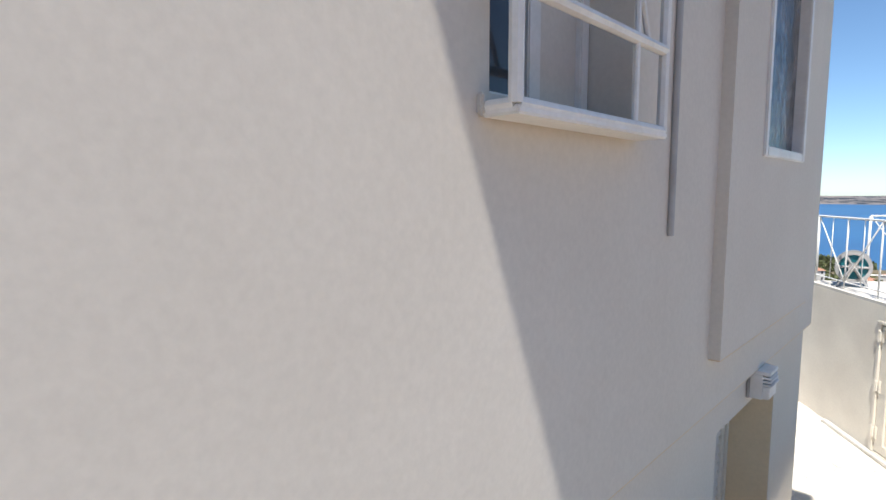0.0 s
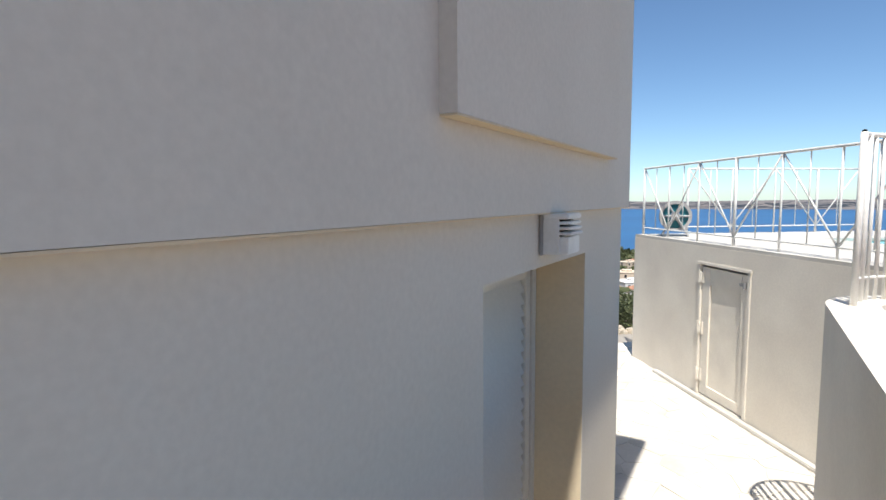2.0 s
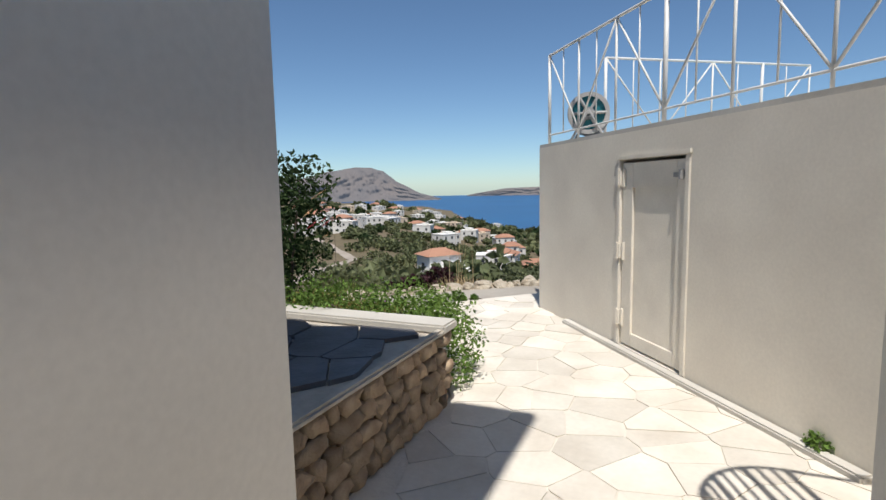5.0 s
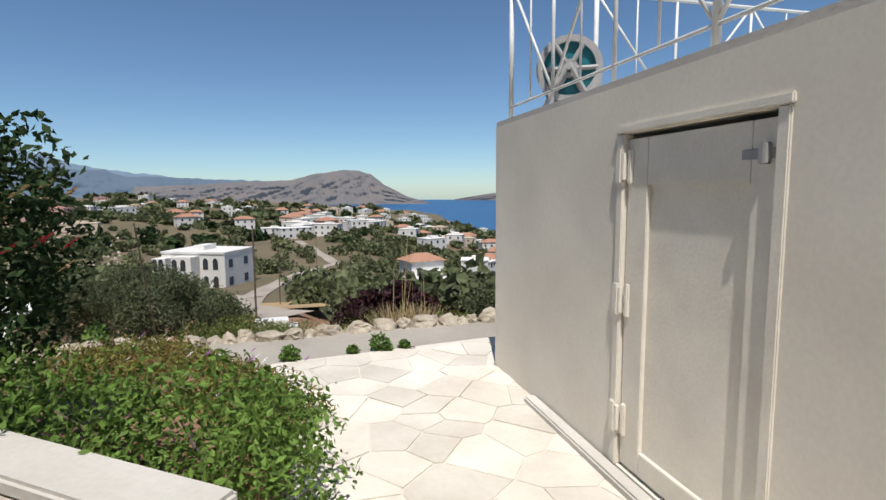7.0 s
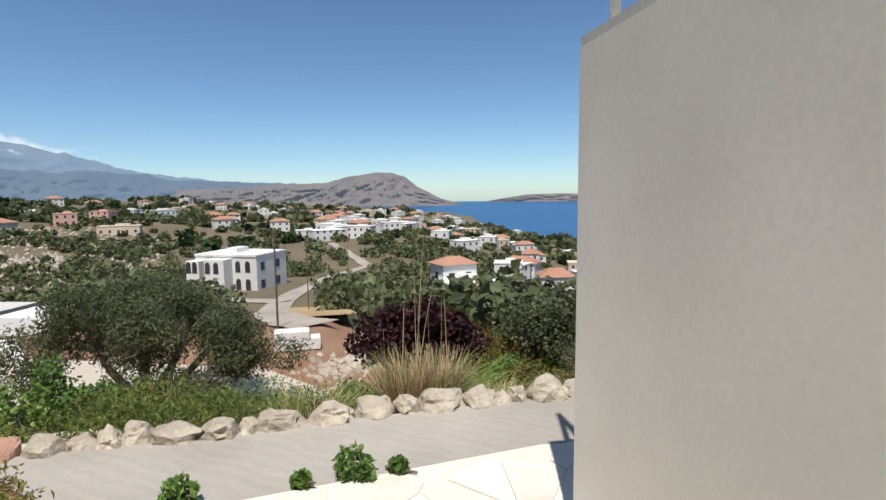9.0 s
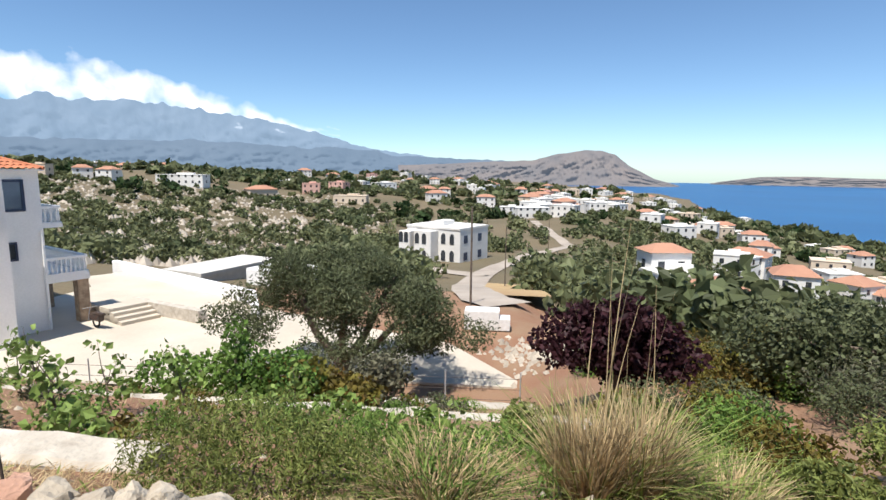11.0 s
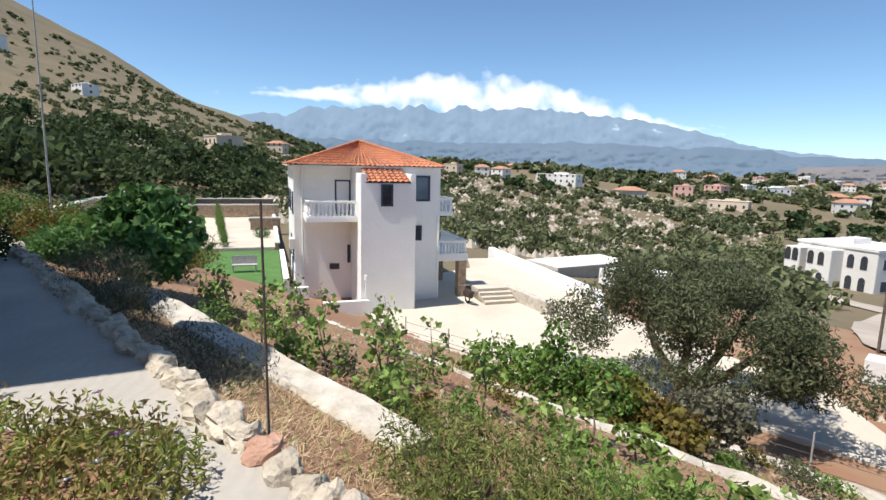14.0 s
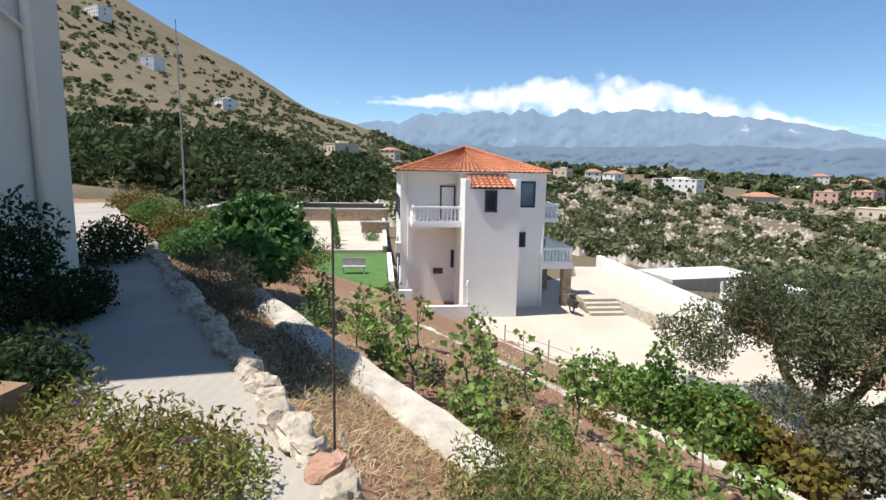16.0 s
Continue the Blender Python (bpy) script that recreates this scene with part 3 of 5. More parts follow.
lamp = empty("wall_lamp", pose(0.003, -1.37, 2.685), "white louvred plastic outdoor wall lamp over the shutter", "lamp")
part("back_plate", boxes((0, -0.105, -0.085, 0.014, 0.105, 0.075), bevel=0.005), GREYPLASTIC, lamp)


def lamp_tier(z0, z1, depth, half):
    """One bevelled trapezoid tier of the lamp housing."""
    bm = prism([(0.014, -half), (depth, -half * 0.86), (depth, half * 0.86), (0.014, half)], z0, z1)
    bmesh.ops.bevel(bm, geom=bm.edges[:], offset=0.004, segments=2, affect="EDGES")
    return bm


part("shade", lamp_tier(-0.08, -0.012, 0.105, 0.09), PAINT, lamp)
# Black block added to paint the shade between the louvres.
part("core", boxes((0.014, -0.07, -0.012, 0.07, 0.07, 0.05)), BLACK, lamp)
for k in range(3):
    part("louvre", lamp_tier(-0.006 + 0.02 * k, 0.005 + 0.02 * k, 0.118 - 0.004 * k, 0.098), PAINT, lamp)
part("hood", lamp_tier(0.054, 0.075, 0.108, 0.1), PAINT, lamp)
for q in (-0.098, 0.086):
    part("cheek", boxes((0.014, q, -0.08, 0.075, q + 0.012, 0.056), bevel=0.003), PAINT, lamp)

w1 = empty("window_1", pose(0, 0, 0), "dark glazed window with a white projecting steel grille", "window", kind="structure")
y0, y1, z0, z1 = W1
part("window_frame", boxes((-0.16, y0 + 0.002, z0, -0.1, y0 + 0.05, z1), (-0.16, y1 - 0.05, z0, -0.1, y1 - 0.002, z1), (-0.16, y0 + 0.05, z0, -0.1, y1 - 0.05, z0 + 0.05), (-0.16, -3.44, z0 + 0.05, -0.1, -3.38, z1), bevel=0.004), PAINT, w1)
part("pane", boxes((-0.14, y0 + 0.05, z0 + 0.05, -0.13, -3.44, z1)), GLASS, w1)
part("open_shutter", boxes((-0.16, -3.38, z0 + 0.05, -0.12, y1 - 0.05, z1)), STUCCO, w1)
part("sill", boxes((-0.1, y0 - 0.04, z0 - 0.05, 0.06, y1 + 0.04, z0), bevel=0.006), STUCCO, w1)
g = part("grille", rods(*[((0.13, y, z0 - 0.03), (0.13, y, z1), 0.016) for y in (y0 - 0.02, y1 + 0.02)], *[((0.13, y0 - 0.02, z), (0.13, y1 + 0.02, z), 0.016) for z in (z0 - 0.03, z0 + 0.2, z1)],
     *[((0.05, y, z), (0.13, y, z), 0.014) for y in (y0 - 0.02, y1 + 0.02) for z in (z0 - 0.03, z1)],
     ((0.13, -3.72, z0 + 0.2), (0.13, -3.72, z1), 0.009), ((0.13, -3.72, z0 + 0.2), (0.13, -3.45, z0 + 0.75), 0.009), ((0.13, -3.2, z0 + 0.2), (0.13, -3.45, z0 + 0.75), 0.009), ((0.13, -3.27, z0 - 0.03), (0.13, -3.27, z1), 0.009)), PAINT, w1)
part("ledge", boxes((0.05, y0 - 0.03, z0 - 0.052, 0.145, y1 + 0.03, z0 - 0.034), bevel=0.004), PAINT, w1)
w2 = empty("window_2", pose(0, 0, 0), "white framed window with rippled dark privacy glass", "window", kind="structure")
y0, y1, z0, z1 = W2
part("window_frame", boxes((0.0, y0 + 0.002, z0, 0.108, y0 + 0.05, z1), (0.0, y1 - 0.06, z0, 0.108, y1 - 0.002, z1), (0.0, y0 + 0.05, z0, 0.108, y1 - 0.06, z0 + 0.05), bevel=0.006), PAINT, w2)
part("pane", boxes((0.02, y0 + 0.05, z0 + 0.05, 0.05, y1 - 0.06, z1)), material("ripple_glass", (0.16, 0.16, 0.17), (0.02, 0.02, 0.022), 7, 12, 0.8, 0.15, mix=0.4), w2)
tagged(part("cable_conduit", rods(((0.055, -2.79, 3.58), (0.055, -2.79, 7.0), 0.012)), GREYPLASTIC), "thin grey conduit fixed on the villa wall", "conduit")
tagged(part("downpipe", rods(((-6.85, 2.05, 0.0), (-6.85, 2.05, 7.0), 0.04), ((-6.3, 2.06, 3.0), (-6.85, 2.06, 2.75), 0.02)), STUCCO_POOL, smooth=True), "cream painted drainpipe on the villa front", "pipe")

# ---- concrete path and terrace ----
def strip(name, s0, s1, l0, l1, z, mat, label, category, n=40, wob=0.05):
    V, F = [], []
    for i in range(n + 1):
        l = l0 + (l1 - l0) * i / n
        for s in (s0, s1):
            V.append(sl(s + wob * noise.noise(Vector((l * 1.3, s, 0))), l, z))
    F = [(2 * i, 2 * i + 1, 2 * i + 3, 2 * i + 2) for i in range(n)]
    ob = mesh_ob(name, V, F, mat)
    return tagged(ob, label, category, kind="structure")


path_mat = material("brushed_concrete", (0.40, 0.365, 0.315), (0.31, 0.28, 0.24), 0.9, 30, 0.1, 0.95, dist=0.006)
nt = path_mat.node_tree
wave = nt.nodes.new("ShaderNodeTexWave")
wave.inputs["Scale"].default_value, wave.inputs["Distortion"].default_value, wave.inputs["Detail"].default_value = 3.2, 6.0, 3
wave.bands_direction = "Y"
wb = nt.nodes.new("ShaderNodeBump")
wb.inputs["Strength"].default_value, wb.inputs["Distance"].default_value = 0.25, 0.012
nt.links.new(nt.nodes.new("ShaderNodeNewGeometry").outputs["Position"], wave.inputs["Vector"])
nt.links.new(wave.outputs[1], wb.inputs["Height"])
nt.links.new(nt.nodes["Bump"].outputs[0], wb.inputs["Normal"])
nt.links.new(wb.outputs[0], nt.nodes["Principled BSDF"].inputs["Normal"])
strip("road", -7.5, 0.12, -9, 24, -0.012, path_mat, "pale brushed concrete lane behind the stone edging", "road")

TERRACE = [(-0.0, 0.0), (0.0, -0.75), (1.15, -0.75), (1.15, 0.9), (1.3, 1.5), (1.75, 1.56), (4.8, 1.56), (-1.1, 6.42), (-1.1, 7.45), (-1.45, 7.25), (-3.0, 5.7), (-3.1, 5.36), (-2.3, 5.0), (-1.68, 4.35), (-0.99, 3.06), (-0.95, 0.0)]
pav = tagged(part("pavement", prism(TERRACE, -0.05, 0.0), GROUT), "pale crazy-paved terrace with cream flagstones", "paving", kind="structure")


def clip_cell(poly, p, q):
    """The part of poly nearer to p than to q."""
    mx, my, nx, ny = (p[0] + q[0]) / 2, (p[1] + q[1]) / 2, q[0] - p[0], q[1] - p[1]
    out = []
    for i in range(len(poly)):
        a, b = poly[i], poly[(i + 1) % len(poly)]
        da, db = (a[0] - mx) * nx + (a[1] - my) * ny, (b[0] - mx) * nx + (b[1] - my) * ny
        if da <= 0:
            out.append(a)
        if da * db < 0:
            t = da / (da - db)
            out.append((a[0] + (b[0] - a[0]) * t, a[1] + (b[1] - a[1]) * t))
    return out


def inside(p, poly):
    r = False
    for i in range(len(poly)):
        (x0, y0), (x1, y1) = poly[i], poly[i - 1]
        if (y0 > p[1]) != (y1 > p[1]) and p[0] < (x1 - x0) * (p[1] - y0) / (y1 - y0) + x0:
            r = not r
    return r


def slabs(poly, step, seed, z0, z1, mat, parent, name, gap=0.006):
    rng = random.Random(seed)
    xs, ys = [p[0] for p in poly], [p[1] for p in poly]
    seeds, y = [], min(ys) - step
    while y < max(ys) + step:
        x = min(xs) - step
        while x < max(xs) + step:
            seeds.append((x + rng.uniform(-0.42, 0.42) * step, y + rng.uniform(-0.42, 0.42) * step))
            x += step
        y += step
    for p in seeds:
        if not inside(p, poly):
            continue
        cell = [(p[0] - step * 2, p[1] - step * 2), (p[0] + step * 2, p[1] - step * 2), (p[0] + step * 2, p[1] + step * 2), (p[0] - step * 2, p[1] + step * 2)]
        for q in seeds:
            if q != p and abs(q[0] - p[0]) < 3 * step and abs(q[1] - p[1]) < 3 * step:
                cell = clip_cell(cell, p, q)
        c = (sum(v[0] for v in cell) / len(cell), sum(v[1] for v in cell) / len(cell))
        shrunk = []
        for i, v in enumerate(cell):
            d = math.hypot(v[0] - c[0], v[1] - c[1])
            k = 1 - gap * rng.uniform(0.8, 2.0) / max(d, 0.05)
            shrunk.append((c[0] + (v[0] - c[0]) * k, c[1] + (v[1] - c[1]) * k))
        if not all(inside(v, poly) for v in shrunk):
            shrunk = [v if inside(v, poly) else (c[0] + (v[0] - c[0]) * 0.45, c[1] + (v[1] - c[1]) * 0.45) for v in shrunk]
        shrunk = [(min(max(v[0], min(xs)), max(xs)), min(max(v[1], min(ys)), max(ys))) for v in shrunk]
        part(name, prism(shrunk, z0, z1 + rng.uniform(-0.003, 0.003)), mat, parent)

# ---- planters ----
BED = [(-1.0, 3.0), (-1.7, 4.3), (-2.3, 4.95), (-3.0, 5.32), (-3.75, 5.5), (-4.3, 5.1), (-4.55, 4.4), (-4.59, 2.1), (-4.59, 0.004), (-1.0, 0.004)]
planter = empty("planter", pose(0, 0, 0), "low rubble-stone planter wall topped with dark slate", "planter", kind="structure")
part("core", boxes((-2.6, 0.004, -0.05, -1.0, 2.95, 0.58)), ROUGHWALL, planter)
part("coping", boxes((-2.6, 2.8, 0.58, -0.92, 3.05, 0.65), bevel=0.015), CONCRETE, planter)
part("edge_coping", boxes((-0.99, 0.004, 0.58, -0.92, 2.8, 0.625), bevel=0.015), ROUGHWALL, planter)
tagged(part("bed_soil", prism([(-1.54, 4.0)] + BED[1:7] + [(-4.56, 4.0)], -0.05, 0.1), SOIL), "low front of the planting bed with brown soil", "flower bed", kind="structure")
tagged(part("bed_soil", prism([BED[0], (-1.54, 3.998), (-4.56, 3.998)] + BED[7:], -0.05, 0.3), SOIL), "raised planting bed of brown soil before the villa", "flower bed", kind="structure")


def shrub(name, x, y, z, blobs, n, size, mat, label, category, seed, aspect=0.5, up=0.3, stems=3, floor=0.0):
    ob = empty(name, pose(x, y, z), label, category)
    foliage("leaves", blobs, n, size, mat, ob, seed, aspect, up, 0.35, floor)
    rng = random.Random(seed)
    for k in range(stems):
        b = blobs[k % len(blobs)]
        bm = bmesh.new()
        limb(bm, [(rng.uniform(-0.08, 0.08), rng.uniform(-0.08, 0.08), -0.05), (b[0] * 0.5 + rng.uniform(-0.1, 0.1), b[1] * 0.5, b[2] * 0.5), (b[0] + rng.uniform(-0.1, 0.1), b[1], b[2] + 0.2 * b[5])], 0.02, 0.006, 6)
        part("stem", bm, BARK, ob)
    return ob


def flower(parent, p, r, mat):
    bm = bmesh.new()
    for k in range(9):
        a = 6.2832 * k / 9
        c, s = math.cos(a), math.sin(a)
        t = 0.16
        vs = [bm.verts.new(q) for q in ((0, 0, 0), (r * 0.6 * math.cos(a - t), r * 0.6 * math.sin(a - t), r * 0.1), (r * c, r * s, r * 0.05), (r * 0.6 * math.cos(a + t), r * 0.6 * math.sin(a + t), r * 0.1))]
        bm.faces.new(vs)
    bmesh.ops.create_icosphere(bm, subdivisions=1, radius=r * 0.2)
    o = part("flower", bm, mat, parent)
    o.matrix_basis = Matrix.Translation(p) @ pose(0, 0, 0, 25, -30, 0)


bed = shrub("succulent_bed", -3.1, 4.6, 0.12, [(0, 0.1, 0.0, 0.8, 0.6, 0.17), (-0.7, 0.45, 0.0, 0.65, 0.45, 0.17), (-1.1, -0.05, 0.0, 0.55, 0.6, 0.17), (0.7, 0.0, 0.0, 0.55, 0.5, 0.17), (-0.3, -0.6, 0.05, 0.8, 0.5, 0.17), (-1.3, -0.8, 0.0, 0.7, 0.6, 0.17), (1.0, -0.6, 0.0, 0.5, 0.6, 0.17), (-0.1, 0.55, -0.1, 0.7, 0.25, 0.2), (-0.9, 0.75, -0.1, 0.5, 0.25, 0.22), (0.8, 0.15, -0.12, 0.5, 0.3, 0.2), (-1.35, 0.35, -0.1, 0.3, 0.4, 0.22)], 27000, 0.05, L_SUCC, "sprawling succulent ground cover with daisy flowers in the bed", "flower bed", 3, 0.35, 0.6, floor=-0.25)
rf = random.Random(5)
for k in range(26):
    flower(bed, (rf.uniform(-1.5, 1.0), rf.uniform(-0.6, 0.7), rf.uniform(0.13, 0.2)), rf.uniform(0.03, 0.045), P_WHITE if k % 3 else P_PURPLE)
shrub("green_bush", -1.6, 3.5, 0.3, [(0, 0, 0.2, 0.5, 0.5, 0.32), (0.42, -0.1, -0.05, 0.3, 0.5, 0.42), (-0.6, -0.2, 0.25, 0.5, 0.4, 0.32), (-1.1, -0.3, 0.25, 0.5, 0.4, 0.3), (0.05, 0.45, 0.1, 0.35, 0.3, 0.25)], 10000, 0.045, L_GREEN, "leafy green bush spilling over the planter", "bush", 7, floor=-0.3)
rose = shrub("rose_bush", -2.85, 3.35, 0.3, [(0, 0, 1.0, 0.5, 0.5, 0.55), (-0.4, 0.1, 0.7, 0.5, 0.5, 0.5), (0.25, 0, 1.4, 0.3, 0.3, 0.3)], 5000, 0.06, L_DARK, "tall rose bush with red and peach blooms", "rose bush", 8)
for k in range(24):
    a = rf.uniform(0, 6.28)
    flower(rose, (0.42 * math.cos(a), 0.42 * math.sin(a), rf.uniform(0.75, 1.4)), 0.065, P_RED if k % 2 else P_PEACH)
shrub("hedge", -6.0, 2.5, 0.0, [(0, 0, 0.6, 0.45, 0.35, 0.62), (0.75, 0.0, 0.6, 0.5, 0.4, 0.62), (1.4, 0.2, 0.5, 0.4, 0.4, 0.5)], 11000, 0.06, L_DARK, "dense dark green hedge in the shade of the villa", "hedge", 9)
shrub("low_bush", -5.0, 3.6, 0.0, [(0, 0, 0.2, 0.3, 0.3, 0.25), (0.3, 0.1, 0.15, 0.3, 0.25, 0.25)], 2200, 0.06, L_DARK, "low dark bush at the lane edge", "bush", 12)
shrub("low_bush", -6.9, 2.35, 0.0, [(0, 0, 0.2, 0.35, 0.3, 0.25), (0.3, 0.1, 0.15, 0.3, 0.25, 0.2)], 2500, 0.06, L_DARK, "low dark bush at the lane edge", "bush", 10)
shrub("low_bush", -10.2, 0.2, 0.0, [(0, 0, 0.25, 0.6, 0.5, 0.4), (0.7, 0.4, 0.25, 0.6, 0.4, 0.4)], 3000, 0.07, L_DARK, "low dark bush at the lane edge", "bush", 11)
for x, y, r, sd in ((1.47, 3.02, 0.09, 1), (-2.95, 5.85, 0.09, 2), (-2.3, 6.45, 0.11, 3), (-2.5, 6.25, 0.05, 4), (-2.1, 6.6, 0.05, 5)):
    shrub("weed", x, y, 0.0, [(0, 0, r * 0.6, r, r, r * 0.9), (r * 0.7, 0, r * 0.3, r * 0.6, r * 0.6, r * 0.5)], 350, 0.05, L_GREEN, "small green weed growing from a paving joint", "weed", 20 + sd)

# ---- stone edging ----
edge = random.Random(12)


def angular_rock(rx, ry, rz, seed):
    """A quarried block: a rounded box cut by random planes, with a rough skin."""
    bm = rock(rx, ry, rz, seed, 3)
    cuts = random.Random(int(seed * 100))
    for k in range(9):
        n = Vector((cuts.uniform(-1, 1), cuts.uniform(-1, 1), cuts.uniform(-0.3, 1))).normalized()
        reach = Vector((n.x * rx, n.y * ry, n.z * rz)).length * cuts.uniform(0.72, 0.95)
        for v in bm.verts:
            over = v.co.dot(n) - reach
            if over > 0:
                v.co -= n * over
    for v in bm.verts:
        v.co += v.co.normalized() * 0.012 * noise.noise(v.co * 22 + Vector((seed, 0, 0)))
    return bm


l = -6.5
while l < 11.5:
    w = edge.choice([0.12, 0.16, 0.2, 0.26, 0.34]) * edge.uniform(0.85, 1.15)
    red = 1.3 < l < 1.6
    ob = part("boulder", angular_rock(w / 2 * 1.12, 0.08 + w * 0.14, 0.06 + w * 0.13, l * 7.3), REDROCK if red else ROCK)
    ob.matrix_world = Matrix.Translation(sl(0.15 + edge.uniform(-0.04, 0.04), l + w / 2, 0.01 + edge.uniform(-0.02, 0.02))) @ pose(0, 0, 0, 0, 0, 40 + edge.uniform(-12, 12))
    tagged(ob, "reddish limestone boulder edging the lane" if red else "rough pale limestone boulder edging the lane", "boulder", "stones edging the lane")
    l += w + edge.uniform(-0.03, 0.02)


# ---- garden walls ----
def garden_wall(name, a, b, width, top, depth, mat, label, n=40, seed=0):
    """A rough low wall between (s, l) points, its top following heights top[0] to top[1]."""
    V, F = [], []
    d = Vector((b[0] - a[0], b[1] - a[1])).normalized()
    q = Vector((d.y, -d.x)) * width / 2
    for i in range(n + 1):
        u = i / n
        s, l = a[0] + (b[0] - a[0]) * u, a[1] + (b[1] - a[1]) * u
        z = top[0] + (top[1] - top[0]) * u
        j = [noise.noise(Vector((l * 2.0, k * 3.7 + seed, 0))) * 0.05 for k in range(6)]
        V += [sl(s + q.x + j[0], l + q.y, z - depth), sl(s + q.x + j[1], l + q.y, z + j[4] - 0.05), sl(s + q.x * 0.8, l + q.y * 0.8, z + j[4]), sl(s - q.x * 0.8, l - q.y * 0.8, z + j[5]), sl(s - q.x + j[2], l - q.y, z + j[5] - 0.05), sl(s - q.x + j[3], l - q.y, z - depth)]
    F = [(6 * i + k, 6 * i + (k + 1) % 6, 6 * i + 6 + (k + 1) % 6, 6 * i + 6 + k) for i in range(n) for k in range(6)]
    F += [tuple(range(5, -1, -1)), tuple(6 * n + k for k in range(6))]
    return tagged(mesh_ob(name, V, F, mat), label, "wall", kind="structure")


garden_wall("wall_garden_upper", (1.6, 1.95), (1.3, 9.0), 0.42, (-0.6, -0.42), 0.8, ROUGHWALL, "broad limewashed terrace wall in the garden", seed=1)
garden_wall("wall_garden_middle", (5.75, -2.0), (5.35, 14.0), 0.42, (-2.12, -2.1), 0.9, ROUGHWALL, "long limewashed terrace wall in the garden", n=70, seed=2)
garden_wall("wall_garden_lower", (12.2, -1.5), (11.2, 16.0), 0.5, (-4.85, -4.6), 1.3, ROUGHWALL, "rough limewashed boundary wall below the garden", n=70, seed=3)
fence = empty("wire_fence", pose(0, 0, 0), "thin wire fence on slim steel posts", "fence")
for k in range(8):
    p = sl(12.0 - 0.065 * k * 2, -1.0 + 2 * k, -4.9)
    part("post", rods((p, p + Vector((0, 0, 1.1)), 0.02)), GREYPLASTIC, fence)
for z in (-4.6, -4.3, -4.0):
    part("wire", rods((sl(12.0, -1.0, z), sl(11.1, 13, z), 0.006), seg=5), DARK, fence)
pole = part("garden_stake", rods((sl(0.25, 1.72, -0.15), sl(0.33, 1.9, 1.28), 0.007)), DARK)
tagged(pole, "rusty dark steel stake beside the stone edging", "stake")
tagged(part("mast", rods((sl(1.6, 16.0, -0.6), sl(1.6, 16.0, 5.4), 0.03, 0.015)), GREYPLASTIC), "tall thin grey pole in the garden", "pole")


# ---- near garden plants ----
def gz(s, l):
    p = sl(s, l)
    return ground_z(p.x, p.y)


def at_shrub(name, s, l, *a, dz=0.0, **k):
    p = sl(s, l)
    return shrub(name, p.x, p.y, gz(s, l) + dz, *a, **k)


def grass(s, l, n, r, h, lean, mat, label, seed, width=0.012, name="grass_tuft"):
    p = sl(s, l, gz(s, l))
    ob = empty(name, Matrix.Translation(p), label, "grass")
    blades("blade_tuft", n, r, h, lean, mat, ob, seed, width)
    return ob


for s, l, seed in ((2.0, -1.25, 1), (2.2, -1.65, 2)):
    g1 = grass(s, l, 600, 0.17, 0.85, 0.45, L_DRY, "large dry straw-coloured ornamental grass clump", seed, 0.009)
    blades("green_tuft", 160, 0.35, 0.85, 0.95, L_REED, g1, seed + 40, 0.009)
    blades("plume_tuft", 9, 0.3, 1.95, 0.3, L_DRY, g1, seed + 60, 0.008, 0.0)
for s, l, n, seed in ((1.3, -0.2, 420, 5), (1.3, -3.9, 350, 7), (2.1, -2.3, 400, 8)):
    g1 = grass(s, l, n, 0.33, 0.36, 0.42, L_REED, "green arching grass tuft beyond the stones", seed, 0.008)
    blades("dry_tuft", n, 0.26, 0.36, 0.45, L_DRY, g1, seed + 40, 0.008)
at_shrub("rosemary_bush", 1.75, 0.1, [(0, 0, 0.2, 0.7, 0.5, 0.3), (0.6, 0.2, 0.2, 0.5, 0.45, 0.28), (-0.6, -0.4, 0.2, 0.5, 0.45, 0.28)], 6500, 0.05, L_GREEN, "dense needle-leaved green shrub below the stones", "bush", 31, 0.2, 0.9)
at_shrub("rosemary_bush", 1.2, 0.95, [(0, 0, 0.2, 0.55, 0.5, 0.33), (-0.4, -0.3, 0.15, 0.45, 0.4, 0.3), (0.35, 0.4, 0.12, 0.4, 0.35, 0.28)], 9000, 0.05, L_SHRUB, "dense olive-green shrub below the stones", "bush", 32, 0.25, 0.9, dz=0.08)
at_shrub("lavender", 0.65, 6.6, [(0, 0, 0.3, 0.75, 0.5, 0.42), (-0.8, -0.65, 0.3, 0.75, 0.5, 0.42), (0.7, 0.6, 0.2, 0.4, 0.4, 0.3)], 9000, 0.06, L_LAV, "grey-brown lavender hedge beside the lane", "bush", 33, 0.15, 1.5)
at_shrub("verge_weeds", 0.8, 3.6, [(0, 0, 0.1, 0.7, 0.4, 0.18), (-0.7, -0.6, 0.1, 0.7, 0.35, 0.18)], 2500, 0.05, L_LAV, "dry weeds along the terrace wall", "weeds", 34, 0.2, 1.0)


def small_tree(name, s, l, h, blobs, n, size, mat, label, category, seed, r=0.04, aspect=0.8):
    p = sl(s, l, gz(s, l))
    ob = empty(name, Matrix.Translation(p), label, category)
    rng = random.Random(seed)
    bm = bmesh.new()
    top = (rng.uniform(-0.1, 0.1), rng.uniform(-0.1, 0.1), h * 0.45)
    limb(bm, [(0, 0, -0.15), (top[0] * 0.3, top[1], h * 0.2), top], r, r * 0.7)
    for b in blobs:
        mid = ((top[0] + b[0]) / 2 + rng.uniform(-0.1, 0.1) * h, (top[1] + b[1]) / 2, (top[2] + b[2]) / 2)
